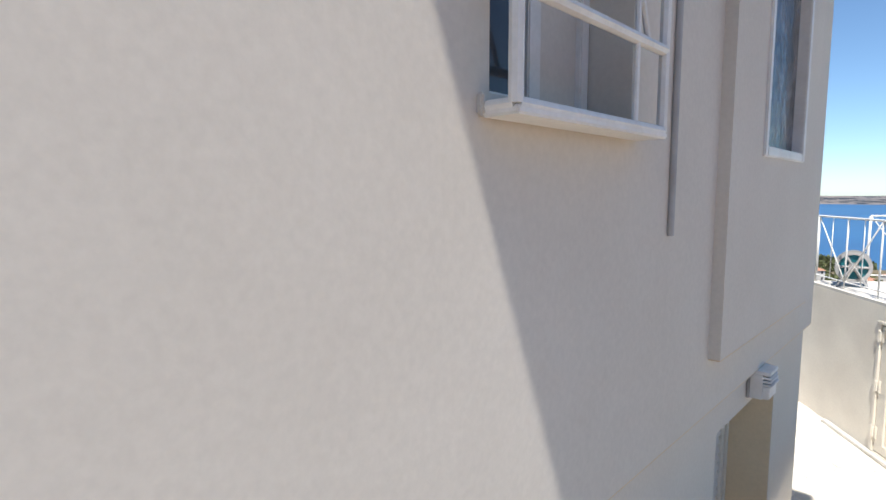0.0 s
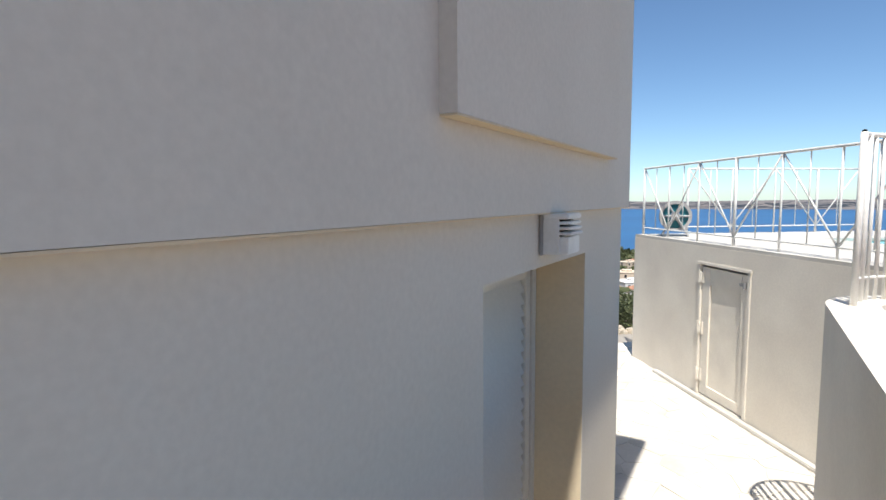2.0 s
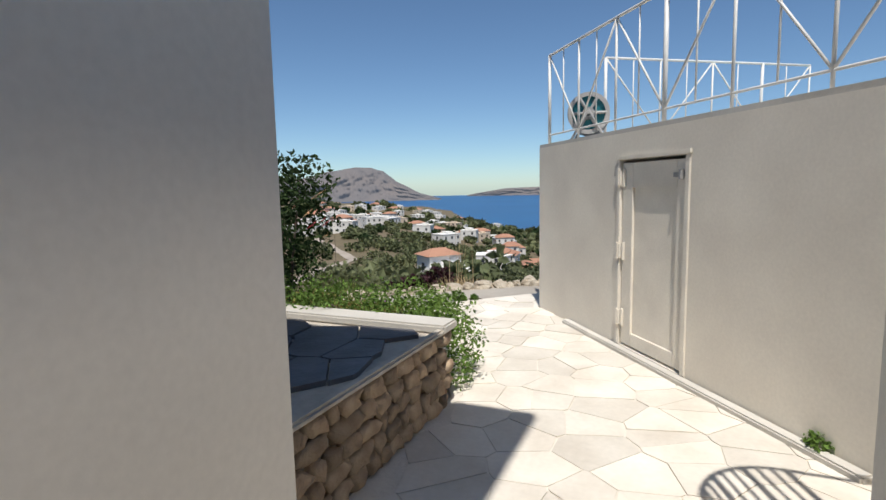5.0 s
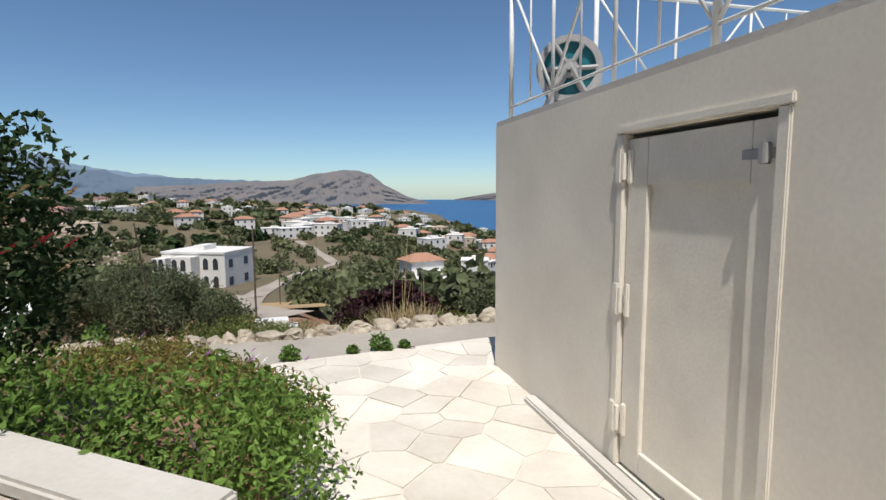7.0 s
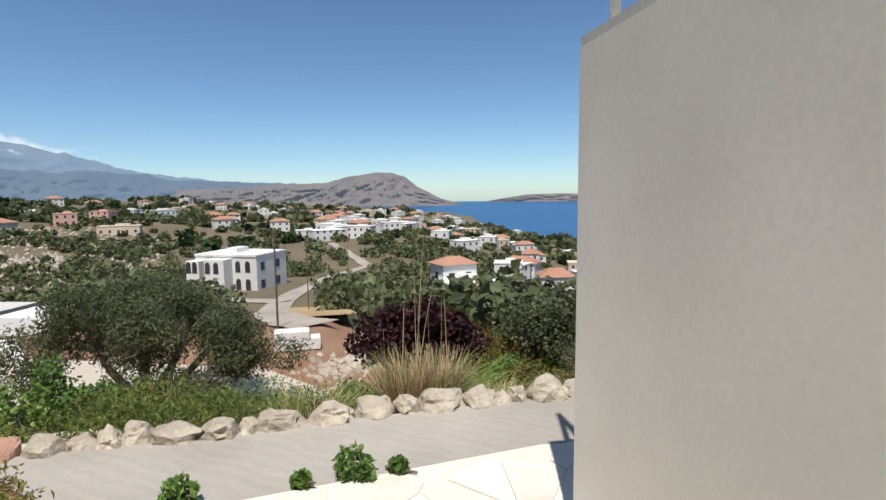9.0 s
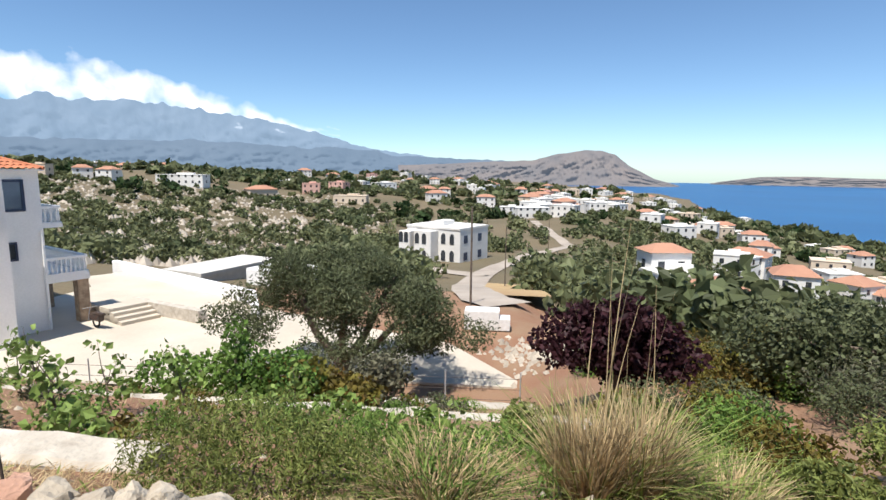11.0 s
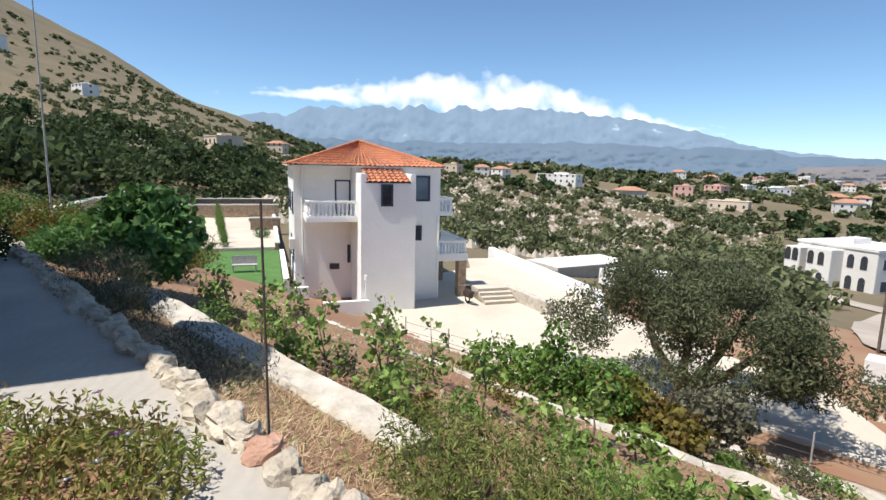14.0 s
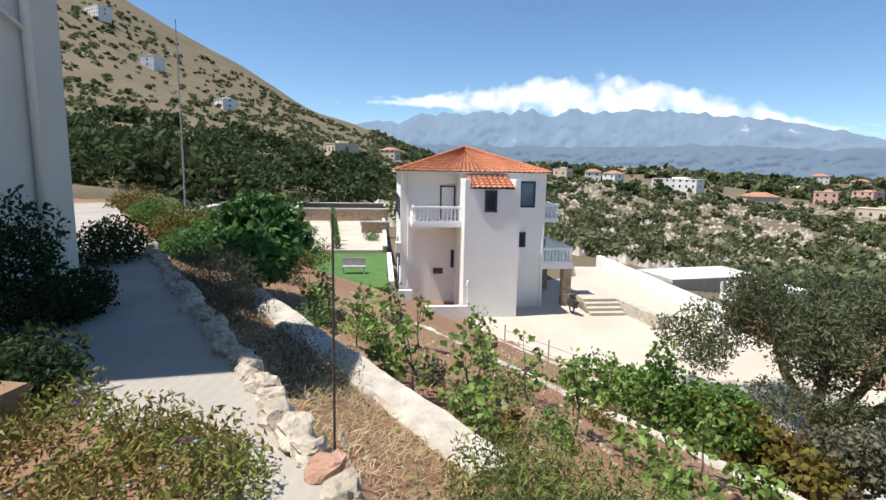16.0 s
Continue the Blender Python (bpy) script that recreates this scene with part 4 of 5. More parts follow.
        limb(bm, [top, mid, (b[0], b[1], b[2] + b[5] * 0.4)], r * 0.65, r * 0.15, 6)
    part("trunk", bm, BARK, ob, smooth=True)
    foliage("crown", blobs, n, size, mat, ob, seed, aspect, 0.2, 0.3)
    return ob


small_tree("fig_tree", 1.9, 9.4, 1.9, [(0, 0, 1.1, 0.9, 0.9, 0.65), (0.8, 0.4, 0.9, 0.7, 0.6, 0.5), (-0.8, -0.5, 1.0, 0.8, 0.7, 0.55), (0.1, 0, 1.55, 0.6, 0.6, 0.4)], 4200, 0.17, L_FIG, "young fig tree with broad dark green leaves", "tree", 41, 0.06)
vines = random.Random(17)
for s, l in ((3.34, 4.48), (2.24, 4.24), (4.31, 4.5), (2.5, 5.6), (2.65, 3.83), (2.5, 6.4), (3.2, 7.5), (3.9, 3.3), (4.2, 5.6), (4.0, 7.0), (4.4, 8.6), (4.7, 2.2), (3.2, 9.4), (5.0, 6.6), (2.4, 8.0)):
    h = vines.uniform(0.6, 1.05)
    small_tree("grape_vine", s, l, h, [(vines.uniform(-0.16, 0.16), vines.uniform(-0.16, 0.16), h * u, 0.17, 0.17, 0.14) for u in (0.4, 0.62, 0.82, 1.02)] + [(vines.choice((-0.3, 0.3)), vines.uniform(-0.2, 0.2), h * 0.45, 0.2, 0.2, 0.13)], 75, 0.105, L_VINE, "young staked grape vine with light green leaves", "vine", int(s * 100 + l * 7), 0.016)
for s, l in ((2.35, 3.3), (3.29, 1.49), (4.0, 2.4), (3.2, 0.6), (2.3, 5.0), (4.6, 1.5), (3.7, 0.0)):
    r = vines.uniform(0.22, 0.32)
    small_tree("low_vine", s, l, 0.45, [(0, 0, 0.3, r, r, 0.17), (r, 0.1, 0.22, r * 0.8, r * 0.7, 0.14), (-r * 0.8, -0.1, 0.26, r * 0.7, r * 0.8, 0.14)], 170, 0.1, L_VINE, "low bushy vine with fresh green leaves", "vine", int(s * 90 + l * 11), 0.016)
small_tree("pomegranate", 6.9, 4.2, 1.5, [(0, 0, 0.7, 0.8, 0.8, 0.45), (0.7, 0.6, 0.55, 0.65, 0.6, 0.35), (-0.9, -0.8, 0.6, 0.8, 0.7, 0.4), (0, 0, 1.2, 0.25, 0.25, 0.5), (0.6, -0.4, 1.0, 0.18, 0.18, 0.4)], 3400, 0.095, L_GREEN, "bushy green garden tree behind the terrace wall", "tree", 51, 0.06)
small_tree("loquat", 7.4, 3.2, 1.2, [(0, 0, 0.55, 0.75, 0.75, 0.35), (0.7, 0.6, 0.4, 0.6, 0.6, 0.3), (-0.6, -0.4, 0.6, 0.5, 0.5, 0.3)], 2600, 0.13, L_YELLOW, "garden tree with yellow and bronze leaves", "tree", 52, 0.05)
for s, l, k in ((9.3, 2.4, 2), (9.3, 4.6, 3)):
    small_tree("garden_shrub", s, l, 1.5, [(0, 0, 0.6, 0.8, 0.8, 0.5), (0.5, 0.2, 0.9, 0.5, 0.5, 0.4)], 1600, 0.11, L_GREEN if k % 2 else L_LAV, "leafy garden shrub on the slope", "shrub", 60 + k)
small_tree("purple_plum_tree", 10.4, -3.1, 2.8, [(0, 0, 1.6, 1.0, 1.0, 0.75), (0.9, 0.5, 1.4, 0.8, 0.7, 0.6), (-0.9, -0.6, 1.5, 0.85, 0.8, 0.65), (0.3, -0.2, 2.25, 0.6, 0.6, 0.5), (-0.2, 0.8, 0.9, 0.85, 0.7, 0.55), (-0.7, -0.2, 2.05, 0.5, 0.5, 0.4), (0.9, 0.2, 2.0, 0.45, 0.45, 0.4)], 5200, 0.16, L_PURPLE, "dark purple-leaved plum tree", "tree", 71, 0.12)

# olive tree on the court edge
op = sl(17.0, 5.7, -6.5)
olive = empty("olive_tree", Matrix.Translation(op), "broad old olive tree with grey-green crown and forked trunk", "tree")
bm = bmesh.new()
limb(bm, [(0, 0, -0.3), (0.1, 0.05, 0.35), (0.15, 0.1, 0.7)], 0.42, 0.3, 12)
ob_bl = [(0.1, 0.1, 2.5, 1.9, 1.7, 1.0), (2.4, 2.0, 1.9, 1.4, 1.2, 0.8), (-2.6, -2.0, 1.9, 1.4, 1.2, 0.8), (1.2, 1.6, 3.7, 1.6, 1.5, 1.0), (-1.8, -0.6, 3.4, 1.7, 1.5, 1.1), (-0.6, 0.2, 3.6, 2.1, 1.9, 1.4), (2.2, 1.8, 2.9, 1.8, 1.6, 1.2), (-2.4, -1.6, 2.9, 1.8, 1.6, 1.2), (0.6, 0.6, 4.4, 1.5, 1.5, 0.9), (1.4, -0.5, 3.3, 1.6, 1.5, 1.2), (-3.5, -2.6, 2.2, 1.0, 1.0, 0.8), (3.4, 2.9, 2.1, 1.1, 1.1, 0.8), (-1.2, -1.2, 4.1, 1.3, 1.2, 0.9)]
og = random.Random(4)
ob_bl = [(x * 1.12, y * 1.12, z, rx * 0.8, ry * 0.8, rz * 0.8) for x, y, z, rx, ry, rz in ob_bl]
for k in range(46):
    a, e = og.uniform(0, 6.283), og.uniform(-0.55, 1.2)
    ob_bl.append((3.8 * math.cos(a) * math.cos(e), 3.5 * math.sin(a) * math.cos(e), 2.9 + 1.9 * math.sin(e), og.uniform(0.45, 0.9), og.uniform(0.45, 0.9), og.uniform(0.35, 0.7)))
for b in ob_bl[:13:3]:
    limb(bm, [(0.15, 0.1, 0.6), (b[0] * 0.45, b[1] * 0.45, 0.6 + (b[2] - 0.6) * 0.4), (b[0] * 0.85, b[1] * 0.85, b[2]), (b[0], b[1], b[2] + 0.5 * b[5])], 0.19, 0.03, 8)
part("trunk", bm, BARK, olive, smooth=True)
foliage("crown", ob_bl, 40000, 0.17, L_OLIVE, olive, 77, 0.32, 0.3, 0.2)

wd = random.Random(55)
for k in range(46):
    s, l_ = wd.uniform(0.6, 11), wd.uniform(-2.5, 11)
    if 1.1 < s < 2.0 and l_ > 1.5 or 5.2 < s < 6.1:
        continue
    r = wd.uniform(0.16, 0.42)
    at_shrub("garden_weed", s, l_, [(0, 0, r * 0.4, r, r, r * 0.6), (r, 0.1, r * 0.3, r * 0.7, r * 0.7, r * 0.4), (-r * 0.8, 0.3 * r, r * 0.3, r * 0.8, r * 0.6, r * 0.4)], 420, 0.07, (L_YELLOW, L_GREEN, L_LAV, L_GREEN)[k % 4], "low leafy weed on the red garden soil", "weed", 300 + k)

def litter(name, label, n, seed, region, length, width, mat):
    """Loose straws lying on the soil, each a thin bent blade."""
    rng = np.random.default_rng(seed)
    V, F = [], []
    for i in range(n):
        s, l = region(rng)
        p = np.array(sl(s, l, gz(s, l) + 0.015))
        a = rng.uniform(0, 6.283)
        d = np.array((math.cos(a), math.sin(a), rng.uniform(-0.1, 0.7))) * length * rng.uniform(0.5, 1.4)
        w = np.array((-math.sin(a), math.cos(a), 0.3)) * width
        V += [p - w, p + w, p + d * 0.6 + w * 0.7 + (0, 0, 0.01), p + d * 0.6 - w * 0.7 + (0, 0, 0.01), p + d]
        F += [(5 * i, 5 * i + 1, 5 * i + 2, 5 * i + 3), (5 * i + 3, 5 * i + 2, 5 * i + 4)]
    tagged(mesh_ob(name, V, F, mat), label, "grass", kind="stuff")


litter("dry_straw", "dry straw and dead grass on the garden soil", 9000, 61, lambda g: (g.uniform(0.32, 1.35), g.uniform(-1, 9)), 0.09, 0.003, L_DRY)
litter("thin_straw", "thin dry grass over the red garden soil", 6000, 62, lambda g: (g.uniform(1.9, 11), g.uniform(-3, 11)), 0.11, 0.004, L_DRY)
litter("sparse_weeds", "sparse green seedlings over the garden soil", 5000, 63, lambda g: (g.uniform(0.4, 11), g.uniform(-3, 11)), 0.08, 0.009, L_SHRUB)

# slope plants on the seaward side
for k, (s, l_, r) in enumerate(((1.6, 13, 0.8), (1.4, 15, 0.9), (2.2, 17.5, 1.0), (1.2, 19, 0.9), (3.4, 13.5, 0.9), (3.0, 21, 1.2), (4.5, 17, 1.0), (0.9, 22, 1.0), (6, 20, 1.1), (5, 24, 1.2), (8, 24, 1.2), (1.0, 11.6, 0.6))):
    at_shrub("garden_bush", s, l_, [(0, 0, r * 0.5, r, r, r * 0.7), (r * 0.8, 0.1, r * 0.5, r * 0.7, r * 0.7, r * 0.5)], 2200, 0.11, (L_GREEN, L_YELLOW, L_FIG)[k % 3], "rounded green bush in the lower garden", "bush", 150 + k)
sc = random.Random(91)
for k in range(34):
    s, l = sc.uniform(1.5, 19), sc.uniform(-16, -3.2)
    if (abs(s - 10.4) < 2 and abs(l + 3.1) < 2) or (s < 3.2 and l > -4):
        continue
    r = sc.uniform(0.5, 1.0) * (0.6 + s * 0.06)
    mat = sc.choice([L_GREEN, L_OLIVE, L_YELLOW, L_LAV, L_OLIVE])
    name, lab = ("wild_bush", "wild maquis bush on the seaward slope")
    at_shrub(name, s, l, [(0, 0, r * 0.5, r, r, r * 0.7), (r * 0.8, 0.1, r * 0.4, r * 0.7, r * 0.7, r * 0.5), (-r * 0.6, r * 0.5, r * 0.4, r * 0.7, r * 0.6, r * 0.5)], int(1700 * r + 500), 0.07 + 0.004 * s, mat, lab, "bush", 200 + k)
for k, (s, l, r) in enumerate(((2.0, -3.0, 0.3), (2.8, -2.2, 0.35), (3.4, -3.4, 0.45), (1.9, -3.7, 0.28), (4.4, -2.4, 0.5), (5.2, -3.8, 0.6), (6.5, -2.6, 0.6), (4.0, -5.0, 0.5), (1.6, -4.9, 0.3), (2.4, -5.8, 0.35), (7.6, -4.4, 0.7), (3.0, -1.2, 0.3), (4.2, -0.9, 0.35))):
    at_shrub("maquis_bush", s, l, [(0, 0, r * 0.6, r, r, r * 0.8), (r * 0.8, 0.1, r * 0.4, r * 0.7, r * 0.7, r * 0.6), (-r * 0.7, r * 0.5, r * 0.5, r * 0.7, r * 0.6, r * 0.6)], int(2200 * r + 700), 0.06 + 0.006 * s, (L_SHRUB, L_GREEN, L_YELLOW, L_SHRUB)[k % 4], "loose green and yellow bush below the stones", "bush", 260 + k)
yu = grass(2.72, -4.47, 130, 0.05, 0.9, 0.75, L_REED, "spiky green yucca rosette", 95, 0.022, "yucca")
part("trunk", rods(((0, 0, -0.1), (0, 0, 0.12), 0.05)), BARK, yu)
small_tree("seaward_tree", 13.0, -9.5, 3.2, [(0, 0, 1.6, 1.8, 1.6, 1.2), (1.6, 1.0, 1.4, 1.5, 1.3, 1.0), (-1.3, -1.0, 1.5, 1.4, 1.2, 1.0)], 8000, 0.15, L_OLIVE, "spreading olive-green tree on the slope", "tree", 97, 0.14)
small_tree("seaward_tree", 9.0, -13.5, 3.0, [(0, 0, 1.6, 1.8, 1.6, 1.2), (1.6, 1.0, 1.4, 1.5, 1.3, 1.0)], 6000, 0.14, L_DARK, "dark evergreen tree on the slope", "tree", 98, 0.14)

# ---- court of the neighbouring house ----
tagged(part("court", prism([tuple(sl(s, l).xy) for s, l in ((17.3, -1.5), (17.2, 6), (16.0, 9), (14.9, 20), (19, 27), (30, 27), (33, 30), (36, 28), (27, 14), (22, 2))], -7.5, -6.42), COURT), "bright pale concrete forecourt", "courtyard", kind="structure")
tagged(part("drive_wall", ribbon([tuple(sl(s, l).xy) for s, l in ((36, 30), (27.8, 14.5), (24.6, 12.8))], 0.2, -7.3, -5.7), WHITE), "low white parapet along the drive", "wall", kind="structure")
tagged(part("ramp_wall", ribbon([tuple(sl(s, l).xy) for s, l in ((25.3, 20.5), (23.3, 15.0))], 0.25, -7.3, -5.75), ROUGHWALL), "stone ramp wall with a white coping", "wall", kind="structure")
st = empty("court_steps", Matrix.Translation(sl(23.0, 18.2, -6.42)) @ pose(0, 0, 0, 0, 0, 13), "short pale stone steps on the forecourt", "steps", kind="structure")
for k in range(4):
    part("step", boxes((-2.2 - 0.4 * k, -1.0, 0, -0.0 - 0.4 * k, 1.0, 0.17 * (k + 1))), COURT, st)



def window(name, parent, x, y0, y1, z0, z1, side=False, glass=None, fr=0.09):
    """A dark blue framed window on the front (face x) or on the flank (face y = x)."""
    def bx(a0, a1, b0, b1, p0, p1):
        return (x - p1, a0, b0, x - p0, a1, b1) if not side else (a0, x + p0, b0, a1, x + p1, b1)
    w = part(name, boxes(bx(y0, y0 + fr, z0, z1, -0.02, 0.06), bx(y1 - fr, y1, z0, z1, -0.02, 0.06), bx(y0 + fr, y1 - fr, z0, z0 + fr, -0.02, 0.06), bx(y0 + fr, y1 - fr, z1 - fr, z1, -0.02, 0.06)), BLUE, parent, "dark blue window frame")
    part("pane", boxes(bx(y0 + fr, y1 - fr, z0 + fr, z1 - fr, -0.02, 0.02)), glass or GLASS, w)
    return w


house = empty("neighbour_house", HM, "three-storey white house with hipped terracotta roof", "house")
part("wall", boxes((0, 0, -0.6, 10, 4.97, 7.82), (1.6, 4.97, -0.6, 10, 8.2, 7.82)), WHITE, house)
part("stair_tower", boxes((-2.0, 2.0, -0.6, 0, 4.965, 7.0)), WHITE, house)
for yp in (2.0, 4.665):
    part("parapet", boxes((-2.0, yp, 7.0, 0.0, yp + 0.3, 7.5), bevel=0.03), WHITE, house)


def tiled_plane(bm, a, b, c, d, pitch=0.28):
    """Corrugated tile courses between the eave a-b and the top edge d-c."""
    a, b, c, d = map(Vector, (a, b, c, d))
    n = max(2, int((b - a).length / pitch))
    m = max(2, int(((d + c) / 2 - (a + b) / 2).length / 0.4))
    nrm = (b - a).cross((d + c) / 2 - a).normalized()
    if nrm.z < 0:
        nrm = -nrm
    for j in range(m):
        for i in range(n):
            u0, u1, um = i / n, (i + 1) / n, (i + 0.5) / n
            v0, v1 = j / m, (j + 1) / m + 0.02
            q = lambda u, v: a.lerp(b, u).lerp(d.lerp(c, u), min(v, 1))
            lo, hi = nrm * 0.03, nrm * 0.015
            pts = [q(u0, v0) + lo, q(um, v0) + lo + nrm * 0.075, q(u1, v0) + lo, q(u1, v1) - hi, q(um, v1) + nrm * 0.05, q(u0, v1) - hi]
            vs = [bm.verts.new(p) for p in pts]
            bm.faces.new((vs[0], vs[1], vs[4], vs[5]))
            bm.faces.new((vs[1], vs[2], vs[3], vs[4]))


bm = bmesh.new()
E0, E1, EY0, EY1, ZE, ZR = -0.3, 10.35, -0.15, 8.55, 7.86, 9.35
ra, rb = (4.1, 4.1, ZR), (5.9, 4.1, ZR)
tiled_plane(bm, (E0, EY0, ZE), (E0, EY1, ZE), ra, ra)
tiled_plane(bm, (E0, EY1, ZE), (E1, EY1, ZE), rb, ra)
tiled_plane(bm, (E0, EY0, ZE), (E1, EY0, ZE), rb, ra)
tiled_plane(bm, (E1, EY0, ZE), (E1, EY1, ZE), rb, rb)
rf_ = part("roof", bm, TILE, house, "orange clay tiles")
bm = bmesh.new()
tiled_plane(bm, (-2.1, 2.3, 7.05), (-2.1, 4.66, 7.05), (0, 4.66, 7.72), (0, 2.3, 7.72))
part("tower_roof", bm, TILE, house, "orange clay tiles")
part("eaves", boxes((E0, EY0, 7.79, E1, EY1, 7.85)), WHITE, house)
part("ridge", rods(((E0, EY0, ZE + 0.05), (ra[0], ra[1], ZR + 0.05), 0.09), ((E0, EY1, ZE + 0.05), (ra[0], ra[1], ZR + 0.05), 0.09), ((ra[0], ra[1], ZR + 0.05), (rb[0], rb[1], ZR + 0.05), 0.09)), TILE, house)
window("window", house, -2.0, 3.26, 3.91, 5.78, 6.95)
# This pane has the pale sky reflection painted into its base colour.
window("window", house, 0.0, 0.63, 1.57, 5.91, 7.39, glass=material("sky_reflection_glass", (0.20, 0.24, 0.28), (0.12, 0.15, 0.18), 0.8, 6, 0, 0.08), fr=0.12)
window("window", house, 0.0, 1.1, 1.53, 3.63, 4.51)
window("window", house, 1.6, 5.0, 5.9, 5.05, 7.04, glass=WHITE)
window("window", house, 1.6, 5.02, 5.2, 2.17, 3.24, fr=0.05)
window("window", house, 1.6, 5.67, 6.24, 1.8, 2.14, fr=0.05)
for x0_, z0_ in ((2.2, 5.0), (5.0, 5.0), (7.6, 5.0), (2.2, 2.2), (5.0, 2.2), (7.6, 1.0), (3.6, 0.9)):
    window("window", house, 8.2, x0_, x0_ + 0.8, z0_, z0_ + 1.3, side=True)
part("air_conditioner", boxes((1.2, 8.2, 3.1, 2.0, 8.5, 3.7), bevel=0.03), PAINT, house)


def balustrade(parent, a, b, z, m=None):
    """White balusters with rails between two points of the house."""
    a, b = Vector((*a, z)), Vector((*b, z))
    d = (b - a).normalized()
    ob = part("balustrade", boxes((0, -0.09, 0.78, (b - a).length, 0.09, 0.9), (0, -0.09, 0.0, (b - a).length, 0.09, 0.1), m=Matrix.Translation(a) @ d.to_track_quat("X", "Z").to_matrix().to_4x4()), WHITE, parent)
    n = int((b - a).length / 0.2)
    for i in range(n):
        p = a.lerp(b, (i + 0.5) / n)
        bm = bmesh.new()
        for z0, z1, r0, r1 in ((0.1, 0.3, 0.035, 0.065), (0.3, 0.5, 0.065, 0.035), (0.5, 0.78, 0.035, 0.04)):
            add_rod(bm, p + Vector((0, 0, z0)), p + Vector((0, 0, z1)), r0, r1, 6)
        part("baluster", bm, WHITE, ob)


part("balcony", boxes((-0.9, 4.97, 4.85, 1.6, 7.7, 5.08)), WHITE, house)
balustrade(house, (-0.8, 5.0), (-0.8, 7.6), 5.08)
balustrade(house, (-0.8, 7.6), (1.5, 7.6), 5.08)
part("side_balcony", boxes((0.6, -1.05, 5.0, 4.0, 0, 5.17)), WHITE, house)
balustrade(house, (0.7, -0.97), (3.9, -0.97), 5.17)
balustrade(house, (0.7, 0.0), (0.7, -0.97), 5.17)
part("porch_slab", boxes((0.2, -1.9, 2.3, 5.5, 0, 2.65)), WHITE, house)
balustrade(house, (0.3, -1.82), (5.4, -1.82), 2.65)
balustrade(house, (0.3, 0.0), (0.3, -1.82), 2.65)
part("porch_column", boxes((0.3, -1.88, -0.2, 0.85, -1.35, 2.3), bevel=0.02), RUBBLE, house, "rubble stone porch column")
part("porch_column", boxes((4.9, -1.88, -0.2, 5.35, -1.4, 2.3), bevel=0.02), RUBBLE, house, "rubble stone porch column")
part("porch_wall", boxes((0.5, -3.6, -0.2, 0.85, -1.9, 0.55), bevel=0.03), RUBBLE, house, "low rubble stone porch wall")
part("drainpipe", rods(((1.52, 7.75, 0.0), (1.52, 7.75, 7.7), 0.05)), WHITE, house)
part("drainpipe", rods(((-0.08, 0.12, 0.0), (-0.08, 0.12, 5.0), 0.05)), WHITE, house)
lampost = part("wall_lamp", rods(((-2.25, 4.75, -0.2), (-2.25, 4.75, 1.9), 0.04)), WHITE, house)
part("lamp_globe", rods(((-2.25, 4.75, 1.9), (-2.25, 4.75, 2.15), 0.1, 0.07)), WHITE, lampost)
tagged(part("wall_lawn", boxes((-0.3, 7.6, -0.6, 0.0, 8.6, 1.2), (-0.3, 8.6, -0.6, 10, 8.9, 1.75), (-2.4, 4.6, -0.6, -2.1, 7.0, 0.8), m=HM), WHITE), "low white garden walls round the house", "wall", kind="structure")
tagged(part("lawn", boxes((-1.0, 8.95, -0.6, 11, 15, 1.55), m=HM), LAWN), "small bright green lawn beside the house", "lawn", kind="structure")
tagged(part("terrace_floor", boxes((11.2, 9.2, 0.8, 34, 19.0, 1.75), m=HM), COURT), "pale gravel terrace beyond the lawn", "terrace", kind="structure")
tagged(part("terrace_floor", boxes((14, 19.6, 0.8, 40, 25.0, 3.1), m=HM), COURT), "raised pale terrace above the gravel terrace", "terrace", kind="structure")
for x0_, y0_, x1_, y1_, zt in ((13.6, 19.05, 40, 19.55, 3.3), (34.05, 8.5, 34.6, 19.0, 3.2), (13.6, 25.05, 46, 25.7, 4.2), (22, 8.6, 22.5, 11.2, 2.9), (11.2, 8.9, 34, 9.15, 2.1), (38, 9, 38.6, 20, 3.6)):
    w_ = part("retaining_wall", boxes((x0_, y0_, 0.4, x1_, y1_, zt - 0.12), m=HM), RUBBLE)
    tagged(w_, "tawny rubble retaining wall with a pale coping", "wall", kind="structure")
    part("coping", boxes((x0_ - 0.06, y0_ - 0.06, zt - 0.118, x1_ + 0.06, y1_ + 0.06, zt), bevel=0.02, m=HM), CONCRETE, w_)
for k in range(9):
    p_ = HM @ Vector((11.8 + 2.4 * k, 12.7 + 0.25 * k, 1.75))
    hh = 1.0 + 0.5 * (k % 3)
    shrub("terrace_shrub", p_.x, p_.y, p_.z, [(0, 0, hh * u, 0.34 * (1.15 - 0.6 * u), 0.34 * (1.15 - 0.6 * u), hh * 0.28) for u in (0.25, 0.6, 0.95)], 700, 0.11, L_GREEN, "narrow green shrub in a row on the terrace", "shrub", 400 + k)
for k, (x_, y_) in enumerate(((13, 16.5), (17, 17.5), (21, 15.8), (25, 17.8), (15.5, 21), (20, 23), (26, 22), (33, 23), (29, 11), (17, 10.2))):
    p_ = HM @ Vector((x_, y_, 1.75 if y_ < 19 else 3.1))
    shrub("terrace_bush", p_.x, p_.y, p_.z, [(0, 0, 0.35, 0.7, 0.7, 0.45), (0.5, 0.2, 0.3, 0.5, 0.5, 0.35)], 700, 0.13, (L_FIG, L_SHRUB, L_LAV)[k % 3], "rounded bush on the stepped terrace", "bush", 430 + k)
bench = empty("garden_bench", HM @ pose(3.0, 11.0, 1.55), "weathered wooden garden chair on the lawn", "bench")
